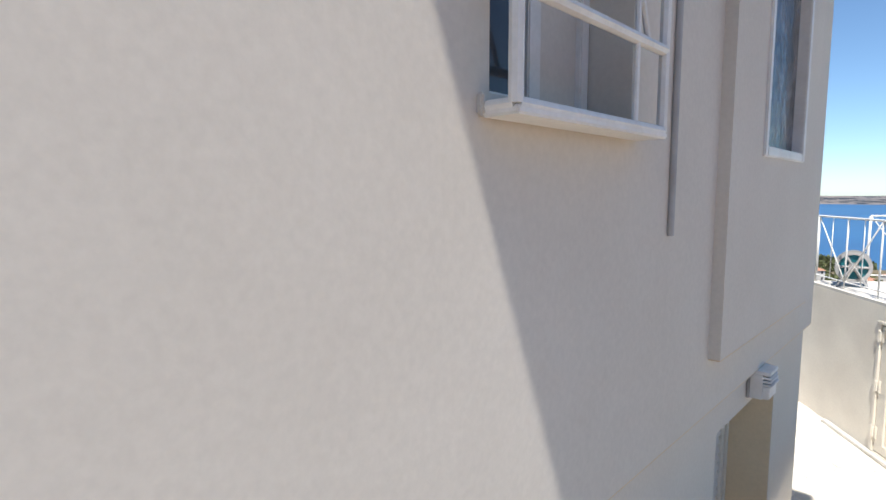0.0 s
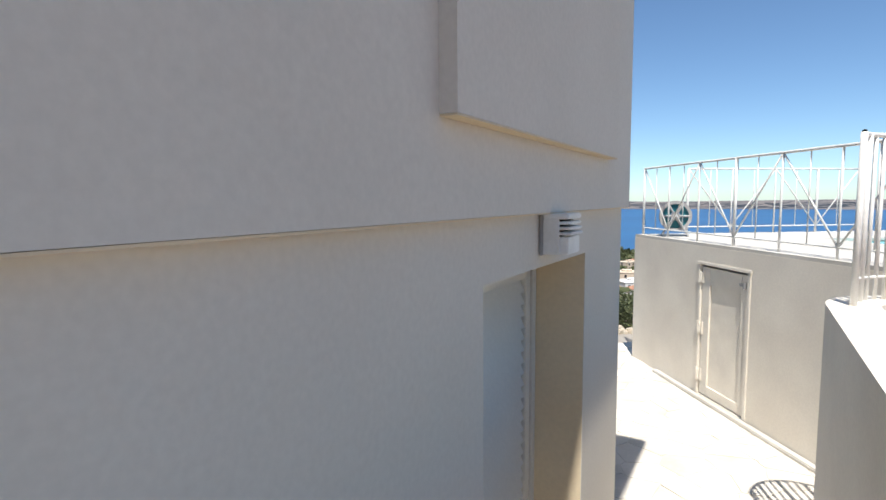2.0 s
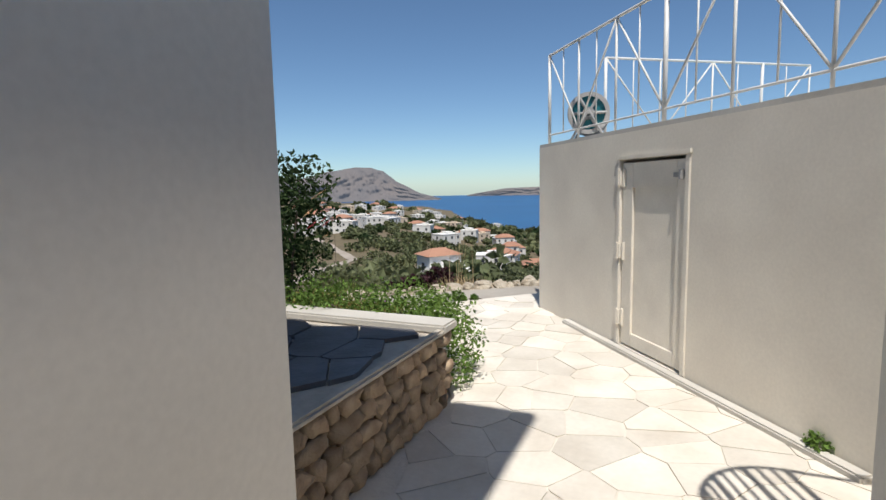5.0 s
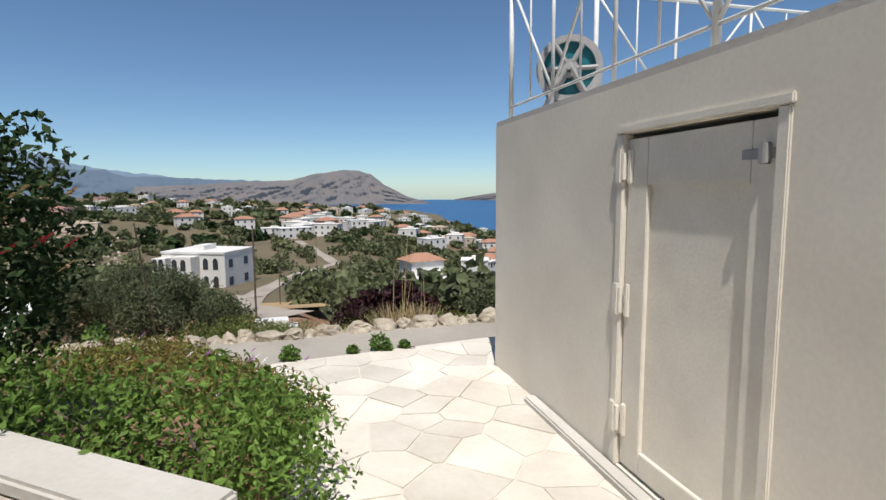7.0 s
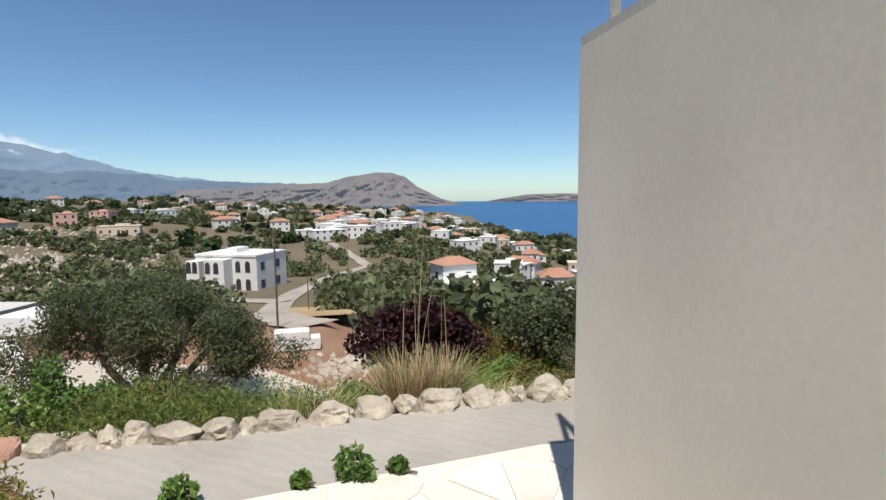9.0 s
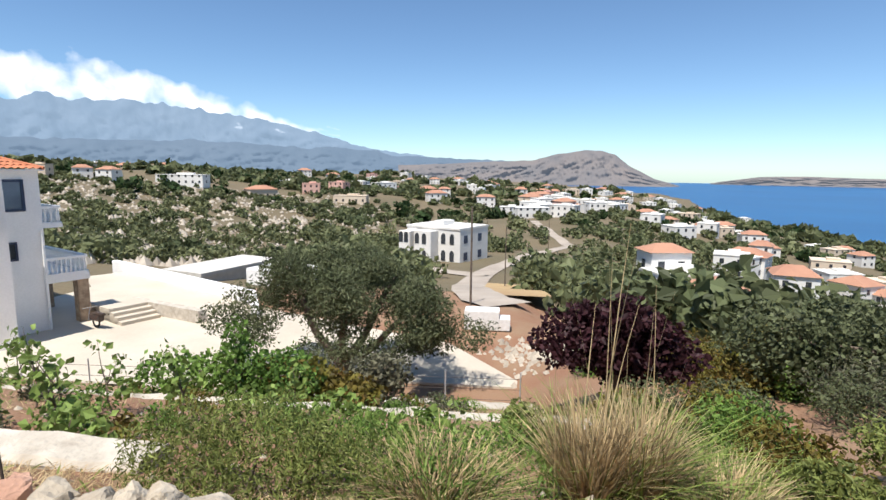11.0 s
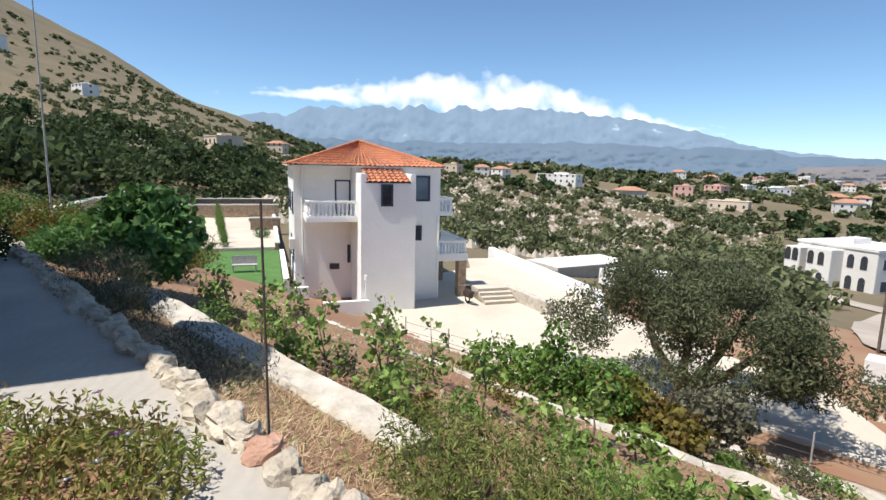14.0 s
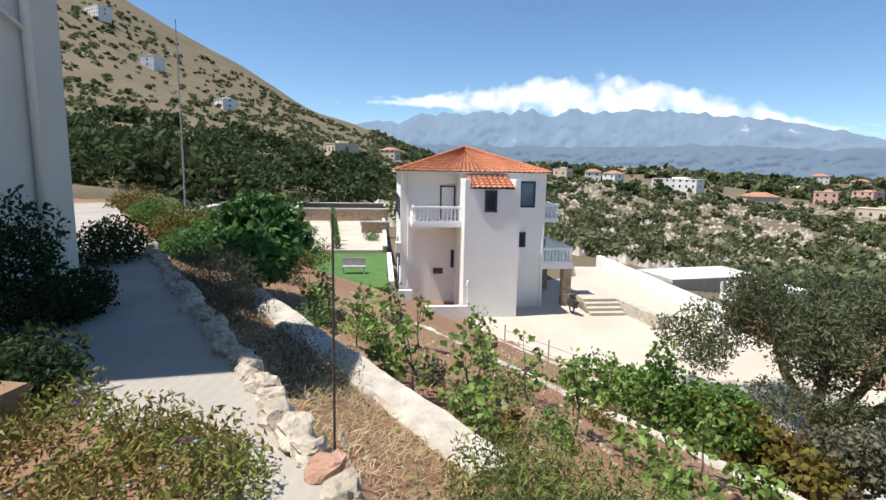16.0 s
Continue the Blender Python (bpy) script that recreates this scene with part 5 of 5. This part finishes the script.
part("seat", boxes((-0.25, -0.7, 0.4, 0.25, 0.7, 0.46)), GREYPLASTIC, bench)
part("backrest", boxes((0.22, -0.7, 0.46, 0.28, 0.7, 0.95)), GREYPLASTIC, bench)
for y in (-0.65, 0.6):
    part("leg", boxes((-0.24, y, 0, -0.18, y + 0.06, 0.4), (0.2, y, 0, 0.26, y + 0.06, 0.4)), GREYPLASTIC, bench)
bike = empty("motorbike", Matrix.Translation(sl(21.6, 19.6, -6.42)) @ pose(0, 0, 0, 0, 0, 200), "dark motorbike parked by the steps", "motorbike")
for x in (-0.65, 0.65):
    bm = bmesh.new()
    add_disc(bm, 0, 0.2, 0.32, 0.33)
    part("wheel", bm, BLACK, bike)
part("body", boxes((-0.5, -0.13, 0.4, 0.4, 0.13, 0.75), (-0.7, -0.12, 0.72, 0.1, 0.12, 0.84), bevel=0.05), DARK, bike)
part("handlebar", rods(((0.65, 0, 0.33), (0.45, 0, 1.0), 0.03), ((0.45, -0.35, 1.0), (0.45, 0.35, 1.0), 0.02)), GREYPLASTIC, bike)
truck = empty("white_van", Matrix.Translation((-19.5, 25.5, -6.75)) @ pose(0, 0, 0, 0, 0, 40) @ Matrix.Diagonal((0.55, 0.55, 0.55, 1)), "white box van parked by the court", "van")
part("body", boxes((-2, -0.9, 0.5, 1.2, 0.9, 2.3), (1.2, -0.85, 0.5, 2.2, 0.85, 1.6), bevel=0.05), PAINT, truck)
for x in (-1.3, 1.5):
    for y in (-0.85, 0.85):
        bm = bmesh.new()
        add_disc(bm, y, 0.05, 0.35, 0.36)
        part("wheel", bm, BLACK, truck)
hutM = Matrix.Translation((-49, 21.5, -9.2)) @ pose(0, 0, 0, 0, 0, 22)
hut = empty("outbuilding", hutM, "flat-roofed white concrete outbuilding with a carport", "building")
part("roof", boxes((-1, -3.2, 2.2, 3.5, 5.5, 2.5)), CONCRETE, hut)
part("wall", boxes((0.5, -3.0, -1, 3.2, -2.7, 2.2), (0.5, 5.0, -1, 3.2, 5.3, 2.2), (3.0, -3.0, -1, 3.3, 5.3, 2.2), (-0.5, 0, -1, 1.5, 2.6, 2.2)), CONCRETE, hut)
part("door", boxes((1.5, 0.3, 0, 1.54, 1.1, 1.9)), BLACK, hut)
box2 = empty("outbuilding", Matrix.Translation((-41, 25, -8.6)) @ pose(0, 0, 0, 0, 0, 22), "small white cubic outbuilding", "building")
part("wall", boxes((-2, -2, -1.5, 2, 2, 2.4), bevel=0.05), WHITE, box2)
part("door", boxes((2.0, -0.5, 0, 2.04, 0.4, 1.9)), BLUE, box2)


# ---- village ----
def village_house(x, y, w, d, h, yaw, wall_mat, roof, label, big=False, z=None):
    zz = min(ground_z(x + a, y + b) for a in (-w / 2, w / 2) for b in (-d / 2, d / 2)) if z is None else z
    top = ground_z(x, y) + h if z is None else z + h
    ob = empty("village_house", Matrix.Translation((x, y, zz - 0.5)) @ pose(0, 0, 0, 0, 0, yaw), label, "house", "houses of the village")
    hh = top - zz + 0.5
    part("wall", boxes((-w / 2, -d / 2, 0, w / 2, d / 2, hh)), wall_mat, ob)
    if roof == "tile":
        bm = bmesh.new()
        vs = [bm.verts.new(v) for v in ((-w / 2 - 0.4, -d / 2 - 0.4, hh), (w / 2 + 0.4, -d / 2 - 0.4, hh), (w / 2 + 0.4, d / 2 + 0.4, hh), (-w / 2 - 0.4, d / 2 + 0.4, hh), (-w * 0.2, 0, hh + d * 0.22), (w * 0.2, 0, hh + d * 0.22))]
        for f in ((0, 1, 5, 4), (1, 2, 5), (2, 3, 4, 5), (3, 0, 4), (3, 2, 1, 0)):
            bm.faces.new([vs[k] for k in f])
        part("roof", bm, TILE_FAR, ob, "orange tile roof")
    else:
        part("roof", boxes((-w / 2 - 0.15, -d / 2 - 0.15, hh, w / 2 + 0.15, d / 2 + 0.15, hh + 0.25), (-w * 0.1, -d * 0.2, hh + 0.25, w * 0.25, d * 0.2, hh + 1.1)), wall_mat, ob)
    floors = max(1, round(h / 3.1))
    for f in range(floors):
        z0 = hh - h + 0.9 + 3.0 * f
        for k in range(max(2, int(w / 3.2))):
            a = -w / 2 + (k + 0.5) * w / max(2, int(w / 3.2))
            part("window", boxes((a - 0.5, -d / 2 - 0.06, z0, a + 0.5, -d / 2 + 0.05, z0 + 1.3)), GLASS, ob)
        part("window", boxes((-w / 2 - 0.06, -0.5, z0, -w / 2 + 0.05, 0.5, z0 + 1.3)), GLASS, ob)
        part("window", boxes((w / 2 - 0.05, -0.5, z0, w / 2 + 0.06, 0.5, z0 + 1.3)), GLASS, ob)
    return ob


def polar(yaw, d):
    return -2 - d * math.sin(radians(yaw)), 6.4 + d * math.cos(radians(yaw))


# white holiday villa with arches
vx, vy = -81.3, 81.9
villa = empty("holiday_villa", Matrix.Translation((vx, vy, -16.6)) @ pose(0, 0, 0, 0, 0, 12) @ Matrix.Diagonal((0.72, 1.3, 1.1, 1)), "two-storey white villa with arched verandas and pool", "house")
part("wall", boxes((-9, -5, -1.5, 9, 3, 6.2), (-9, -7, -1.5, -5.2, -5, 5.6), (-3.6, -7, -1.5, 2, -5, 5.9), bevel=0.06), WHITE_FAR, villa)
part("roof", boxes((-9.1, -5.1, 6.2, 9.1, 3.1, 6.55), (-2, -3, 6.55, 1, 0, 7.4)), WHITE_FAR, villa)
# Solid dark arches painting the shade inside the verandas.
for x in (-8.2, -6.4, -2.6, -0.2, 3.6, 6.4):
    for z in (0.6, 3.6):
        bm = bmesh.new()
        yv = -7.05 if x < 1 else -5.05
        arc = [(x - 0.7, z), (x + 0.7, z)] + [(x + 0.7 * math.cos(radians(a)), z + 1.3 + 0.6 * math.sin(radians(a))) for a in range(0, 181, 20)]
        bm.faces.new([bm.verts.new((px, yv, pz)) for px, pz in arc])
        r = bmesh.ops.extrude_face_region(bm, geom=bm.faces[:])
        bmesh.ops.translate(bm, vec=(0, 0.3, 0), verts=[v for v in r["geom"] if isinstance(v, bmesh.types.BMVert)])
        bmesh.ops.recalc_face_normals(bm, faces=bm.faces)
        part("window", bm, GLASS, villa, "dark panel painting the shade of an arched opening")
for y in (-3.5, 0.5):
    for z in (0.8, 3.8):
        part("window", boxes((-9.06, y - 0.5, z, -8.9, y + 0.5, z + 1.4)), BLUE, villa)
        part("window", boxes((8.9, y - 0.5, z, 9.06, y + 0.5, z + 1.4)), BLUE, villa)
tagged(part("villa_terrace", boxes((9.0, -7, -2, 21, 3, 0.1), m=villa.matrix_world), COURT), "paved terrace round the villa pool", "terrace", kind="structure")
tagged(part("terrace_wall", boxes((9.0, -8, -2.5, 22, -7.0, 0.8), (21.0, -7, -2.5, 22, 4, 0.8), m=villa.matrix_world), material("dark_stone_wall", (0.14, 0.12, 0.11), (0.09, 0.08, 0.07), 0.8, 4, 0.2, 0.9)), "dark stone wall round the villa terrace", "wall", kind="structure")
tagged(part("villa_pool", boxes((11, -5, 0.0, 18, -1.5, 0.16), m=villa.matrix_world), POOL), "small turquoise swimming pool", "pool", kind="structure")


def lane(name, pts, half, mat, label, cat="road"):
    V, F = [], []
    fine = []
    for (a0, d0), (a1, d1) in zip(pts, pts[1:]):
        for k in range(10):
            u = k / 10
            fine.append(polar(a0 + (a1 - a0) * u, d0 + (d1 - d0) * u))
    for i, p in enumerate(fine):
        a, b = Vector(fine[max(i - 1, 0)]), Vector(fine[min(i + 1, len(fine) - 1)])
        t = (b - a).normalized()
        for q in (half, -half):
            x, y = p[0] - t.y * q, p[1] + t.x * q
            V.append((x, y, max(ground_z(*p), ground_z(x, y)) + 0.12))
    F = [(2 * i, 2 * i + 1, 2 * i + 3, 2 * i + 2) for i in range(len(fine) - 1)]
    tagged(mesh_ob(name, V, F, mat), label, cat, kind="structure")


VALLEY = [(40, 31), (42.5, 33), (44, 40), (44.6, 55), (43, 75), (41, 95), (36, 130), (33.7, 150), (36, 190), (38, 240)]
UPPER = [(43, 72), (47, 78), (51, 88), (54, 102)]
LANE_POINTS = [polar(a0 + (a1 - a0) * k / 8, d0 + (d1 - d0) * k / 8) for lane_ in (VALLEY, UPPER) for (a0, d0), (a1, d1) in zip(lane_, lane_[1:]) for k in range(8)]
lane("road_valley", VALLEY, 1.7, ASPHALT, "narrow pale asphalt lane winding through the valley")
lane("road_upper", UPPER, 1.8, ASPHALT, "dusty lane below the villa")
lane("dry_field", [(40.8, 37), (40.6, 50), (39.0, 64)], 3.6, DRYFIELD, "dry yellow grass field beside the lane", "field")

vr = random.Random(33)
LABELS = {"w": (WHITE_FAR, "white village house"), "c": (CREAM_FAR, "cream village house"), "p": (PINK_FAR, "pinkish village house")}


def add_house(yaw, d, w, dep, h, kind, roof):
    mat, lab = LABELS[kind]
    x, y = polar(yaw, d)
    village_house(x, y, w, dep, h, vr.uniform(0, 90), mat, roof, lab + (" with an orange tile roof" if roof == "tile" else " with a flat roof"))


for row in ((24.5, 85, 6, 5, 6.5, "w", "tile"), (23, 82, 8, 6, 4, "w", "flat"), (20.2, 80, 7, 7, 3.2, "w", "tile"), (13.5, 130, 8, 8, 6.2, "w", "tile"), (6.5, 170, 8, 8, 5.5, "w", "tile"), (2.5, 150, 9, 8, 5, "c", "flat"), (0, 140, 8, 8, 5, "w", "tile"), (11, 240, 12, 9, 6, "c", "flat"),
            (38, 260, 16, 9, 5, "w", "flat"), (61, 330, 10, 8, 6, "p", "flat"), (57, 300, 18, 8, 4, "c", "flat"), (66, 290, 14, 9, 4.5, "c", "tile"), (73, 310, 24, 9, 5, "w", "flat"), (79, 330, 9, 8, 6, "w", "tile"), (81, 345, 9, 8, 6, "w", "tile"), (84, 340, 9, 8, 7, "c", "flat"), (87.5, 320, 12, 8, 5, "c", "tile"), (91.5, 300, 17, 10, 8, "w", "flat"), (93.5, 310, 9, 9, 8, "c", "tile"),
            (124, 420, 14, 9, 7, "w", "flat"), (118, 330, 10, 8, 5, "w", "flat"), (128, 520, 20, 10, 7, "w", "flat"), (107, 180, 10, 8, 6, "c", "flat"), (102, 330, 10, 8, 5, "c", "tile")):
    add_house(*row)
for k in range(95):
    yaw = vr.triangular(14, 62, 30)
    d = vr.uniform(260, 720) if yaw < 45 else vr.uniform(330, 800)
    add_house(yaw, d, vr.uniform(8, 15), vr.uniform(7, 11), vr.choice([3.3, 5.5, 6.2, 6.4]), vr.choice("wwwwwwwcp"), vr.choice(["flat", "flat", "flat", "tile"]))
for k in range(30):
    add_house(vr.uniform(1, 27), vr.uniform(150, 420), vr.uniform(7, 11), vr.uniform(7, 9), vr.choice([3.3, 5.5, 6.0]), vr.choice("wwwwc"), vr.choice(["flat", "flat", "flat", "flat", "tile"]))
for k in range(26):
    add_house(vr.uniform(58, 96), vr.uniform(380, 750), vr.uniform(8, 14), vr.uniform(7, 10), vr.choice([3.3, 5.5, 6.2]), vr.choice("wwcc"), vr.choice(["flat", "tile"]))


# ---- hillside woods, rocks ----
def scatter(name, label, cat, mat, n, seed, region, size, leaf, cards, dark=1.0):
    """Many loose leafy crowns over the hillside, in one sheet of leaves."""
    rng = np.random.default_rng(seed)
    V, F, k = [], [], 0
    while k < n:
        yaw, d = region(rng)
        x, y = polar(yaw, d)
        p = Vector((x, y)) - A0
        s, l = p.dot(NS), p.dot(RL)
        hp = HM_INV @ Vector((x, y, 0))
        if s < 38 and -3 < l < 48 and s > -12 or -2 < hp.x < 40 and 8 < hp.y < 26:
            continue
        if math.hypot(x - vx, y - vy) < 13 or noise.noise(Vector((x, y, 3)) * 0.018) < -0.15 and rng.uniform() < 0.75:
            k += 0.2
            continue
        if d < 260 and min((x - q[0]) ** 2 + (y - q[1]) ** 2 for q in LANE_POINTS) < 42 or 37.5 < yaw < 45.5 and d < 75:
            k += 0.1
            continue
        r = size * rng.uniform(0.5, 1.25)
        z = ground_z(x, y)
        blobs = [(x, y, z + r * 0.55, r, r, r * 0.7)] + [(x + rng.normal() * r * 0.7, y + rng.normal() * r * 0.7, z + r * rng.uniform(0.3, 0.8), r * 0.6, r * 0.6, r * 0.5) for _ in range(2)]
        nc = int(cards * (1.0 if d < 160 else 0.6 if d < 320 else 0.35))
        pts = blob_points(blobs, nc, rng, 0.55)
        sz = leaf * max(1.0, d / 110) * r / size
        v, f = leaf_cards(pts, sz, rng, 0.75, 0.2)
        F.append(f)
        V.append(v)
        k += 1
    off, faces = 0, []
    for v, f in zip(V, F):
        faces.append(f + off)
        off += len(v)
    ob = mesh_ob(name, np.concatenate(V), np.concatenate(faces), mat)
    return tagged(ob, label, cat, kind="stuff")


scatter("hillside_olives", "scattered olive trees over the valley", "trees", L_SCRUB, 900, 1, lambda g: (g.uniform(-12, 62), 24 + 420 * g.uniform() ** 1.5), 2.6, 0.8, 190)
scatter("hillside_scrub", "low green scrub over the stony slope", "scrub", L_SCRUB, 850, 2, lambda g: (g.uniform(55, 103), 62 + 330 * g.uniform() ** 1.2), 1.7, 0.7, 130)
scatter("far_trees", "distant trees among the village houses", "trees", L_SCRUB, 900, 3, lambda g: (g.uniform(5, 104), 330 + 480 * g.uniform()), 3.6, 1.6, 90)
scatter("dark_woods", "dark evergreen trees below the mountain", "trees", L_WOOD, 150, 4, lambda g: (g.uniform(101, 140), 55 + 140 * g.uniform()), 3.8, 0.9, 330)
scatter("mountain_scrub", "sparse scrub on the bare mountain side", "scrub", L_SCRUB, 1300, 5, lambda g: (g.uniform(103, 142), 170 + 430 * g.uniform()), 1.5, 0.7, 45)
scatter("dark_village_trees", "dark cypresses and pines in the village", "trees", L_DARK, 160, 6, lambda g: (g.uniform(8, 100), 200 + 420 * g.uniform()), 3.5, 1.2, 120)


def stones(name, label, n, seed, region, size, mat):
    rng = np.random.default_rng(seed)
    V, F = [], []
    base = np.array([(1, 0, 0), (-1, 0, 0), (0, 1, 0), (0, -1, 0), (0, 0, 1), (0, 0, -0.6)], float)
    tri = np.array([(0, 2, 4), (2, 1, 4), (1, 3, 4), (3, 0, 4), (2, 0, 5), (1, 2, 5), (3, 1, 5), (0, 3, 5)])
    for i in range(n):
        x, y = region(rng)
        q = base * size * rng.uniform(0.4, 1.4) * rng.uniform(0.6, 1.3, (6, 3)) + (x, y, ground_z(x, y))
        V.append(q)
        F.append(tri + 6 * i)
    tagged(mesh_ob(name, np.concatenate(V), np.concatenate(F), mat), label, "rocks", kind="stuff")


ROCKS_FAR = material("field_rocks", (0.50, 0.44, 0.36), (0.34, 0.29, 0.23), 0.6, 4, 0.2, 0.95, island=0.2)
stones("hillside_rocks", "grey field stones over the rocky slope", 5200, 11, lambda g: polar(g.uniform(54, 103), 60 + 260 * g.uniform() ** 1.2), 0.75, ROCKS_FAR)
stones("rubble_heap", "heap of pinkish rubble below the court", 420, 12, lambda g: (-14.2 + g.normal() * 1.5, 24.2 + g.normal() * 1.1), 0.16, ROCKS_FAR)
stones("garden_pebbles", "loose stones on the garden soil", 900, 13, lambda g: tuple(sl(g.uniform(0.4, 11), g.uniform(-3, 12)).xy), 0.045, ROCK)
for yaw, d, h in ((44.3, 31, 6), (40.5, 60, 7), (42.5, 112, 8), (36, 118, 8)):
    x, y = polar(yaw, d)
    zz = ground_z(x, y)
    tagged(part("utility_pole", rods(((x, y, zz - 0.3), (x, y, zz + h), 0.07, 0.05)), BARK), "wooden utility pole beside the lane", "pole", "utility poles")


# ---- mountains, far coast, cloud ----
def ridge(name, mat, label, dist, profile, base, seed, rough, deep=500, n=400):
    """A mountain backdrop: crest heights over bearings, with spurs running down to its foot."""
    V, F, rows = [], [], 26
    bearings = [p[0] for p in profile]
    for i in range(n + 1):
        yaw = bearings[0] + (bearings[-1] - bearings[0]) * i / n
        elev = np.interp(yaw, bearings, [p[1] for p in profile])
        crest = 1.5 + dist * math.tan(radians(elev))
        crest += (crest - base) * rough * (noise.noise(Vector((yaw * 0.45, seed, 0))) + 0.5 * noise.noise(Vector((yaw * 1.3, seed, 2))))
        for j in range(rows):
            u = j / (rows - 1)
            q = Vector((yaw * 0.5 + 2 * u, u * 4.5, seed))
            spur = abs(noise.noise(q)) + 0.5 * abs(noise.noise(q * 2.3)) + 0.25 * abs(noise.noise(q * 5.1))
            d = dist - deep * (1 - u) - (spur - 0.4) * 120 * (1 - u) * u * 4
            z = base + (crest - base) * u
            x, y = polar(yaw, d)
            V.append((x, y, z))
    F = [(i * rows + j, (i + 1) * rows + j, (i + 1) * rows + j + 1, i * rows + j + 1) for i in range(n) for j in range(rows - 1)]
    ob = mesh_ob(name, V, F, mat, smooth=True)
    tagged(ob, label, "mountains", kind="structure")


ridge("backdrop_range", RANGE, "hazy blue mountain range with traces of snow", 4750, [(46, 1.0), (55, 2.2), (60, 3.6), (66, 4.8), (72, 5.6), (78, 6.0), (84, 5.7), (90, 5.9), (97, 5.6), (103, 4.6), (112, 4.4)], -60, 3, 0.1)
ridge("backdrop_foothills", MOUNTAIN, "hazy blue-grey foothills before the range", 4300, [(30, 0.3), (38, 1.0), (46, 1.25), (52, 1.5), (57, 2.2), (63, 2.2), (70, 2.6), (80, 2.4), (95, 2.4), (106, 2.6)], -60, 7, 0.1)
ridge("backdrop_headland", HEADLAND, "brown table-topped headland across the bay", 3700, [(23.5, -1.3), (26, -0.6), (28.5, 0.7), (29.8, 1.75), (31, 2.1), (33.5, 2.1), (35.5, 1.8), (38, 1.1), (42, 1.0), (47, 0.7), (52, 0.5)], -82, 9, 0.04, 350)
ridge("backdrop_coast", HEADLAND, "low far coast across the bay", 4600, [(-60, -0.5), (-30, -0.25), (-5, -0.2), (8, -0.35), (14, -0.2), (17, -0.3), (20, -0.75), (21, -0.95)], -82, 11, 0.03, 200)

# The cloud's sunlit white is an emission, thinned out by noise.
cloud = bpy.data.materials.new("cloud")
cloud.use_nodes = True
n_, l_ = cloud.node_tree.nodes, cloud.node_tree.links
n_.remove(n_["Principled BSDF"])
em, tr, mx = n_.new("ShaderNodeEmission"), n_.new("ShaderNodeBsdfTransparent"), n_.new("ShaderNodeMixShader")
em.inputs[0].default_value, em.inputs[1].default_value = (0.88, 0.92, 0.97, 1), 1.0
attr, no, mth, add = n_.new("ShaderNodeAttribute"), n_.new("ShaderNodeTexNoise"), n_.new("ShaderNodeMapRange"), n_.new("ShaderNodeMath")
attr.attribute_name = "body"
no.inputs["Scale"].default_value, no.inputs["Detail"].default_value = 0.005, 10
l_.new(n_.new("ShaderNodeNewGeometry").outputs["Position"], no.inputs["Vector"])
add.operation = "ADD"
l_.new(attr.outputs["Fac"], add.inputs[0])
l_.new(no.outputs[0], add.inputs[1])
mth.inputs["From Min"].default_value, mth.inputs["From Max"].default_value = 0.72, 1.15
l_.new(add.outputs[0], mth.inputs["Value"])
l_.new(mth.outputs[0], mx.inputs[0])
l_.new(tr.outputs[0], mx.inputs[1])
l_.new(em.outputs[0], mx.inputs[2])
l_.new(mx.outputs[0], n_["Material Output"].inputs[0])
V, F, W = [], [], []
for i in range(81):
    yaw = 58 + 50 * i / 80
    mid = np.interp(yaw, [58, 66, 74, 82, 90, 108], [3.6, 4.9, 6.6, 7.4, 7.1, 6.6])
    half = np.interp(yaw, [58, 64, 70, 80, 88, 96, 108], [0.4, 0.8, 1.3, 1.7, 1.5, 0.7, 0.3])
    for j in range(21):
        v = -1 + j / 10
        x, y = polar(yaw, 4790)
        V.append((x, y, 1.5 + 4790 * math.tan(radians(mid + half * 1.6 * v))))
        W.append(0.62 * max(0.0, 1 - (v * 1.05) ** 2) * min(1.0, (yaw - 58) / 8, (108 - yaw) / 10) + 0.3 * noise.noise(Vector((yaw * 0.45, v * 1.2, 0))) + 0.2 * noise.noise(Vector((yaw * 1.1, v * 2.5, 4))))
F = [(i * 21 + j, i * 21 + 21 + j, i * 21 + 22 + j, i * 21 + 1 + j) for i in range(80) for j in range(20)]
cl = mesh_ob("backdrop_cloud", V, F, cloud)
at_ = cl.data.attributes.new("body", "FLOAT", "POINT")
at_.data.foreach_set("value", W)
cl.visible_shadow = False
tagged(cl, "white cloud bank over the mountain range", "cloud", kind="structure")

# ---- laid pieces ----
slabs(TERRACE, 0.36, 4, -0.02, 0.008, SLAB, pav, "flagstone", 0.005)
slabs([(-2.6, 0.02), (-1.05, 0.02), (-1.05, 2.79), (-2.6, 2.79)], 0.42, 6, 0.56, 0.61, SLATE, planter, "slate_slab", 0.008)
rb_ = random.Random(8)
for row in range(5):
    y = 0.02
    while y < 2.9:
        w = rb_.uniform(0.08, 0.3)
        o = part("stone", rock(0.06, w / 2 * 1.0, 0.062, row * 9 + y * 5, 2), RUBBLE, planter, smooth=True)
        o.location = (-0.99, y + w / 2, 0.06 + row * 0.115 + rb_.uniform(-0.01, 0.01))
        y += w + 0.005
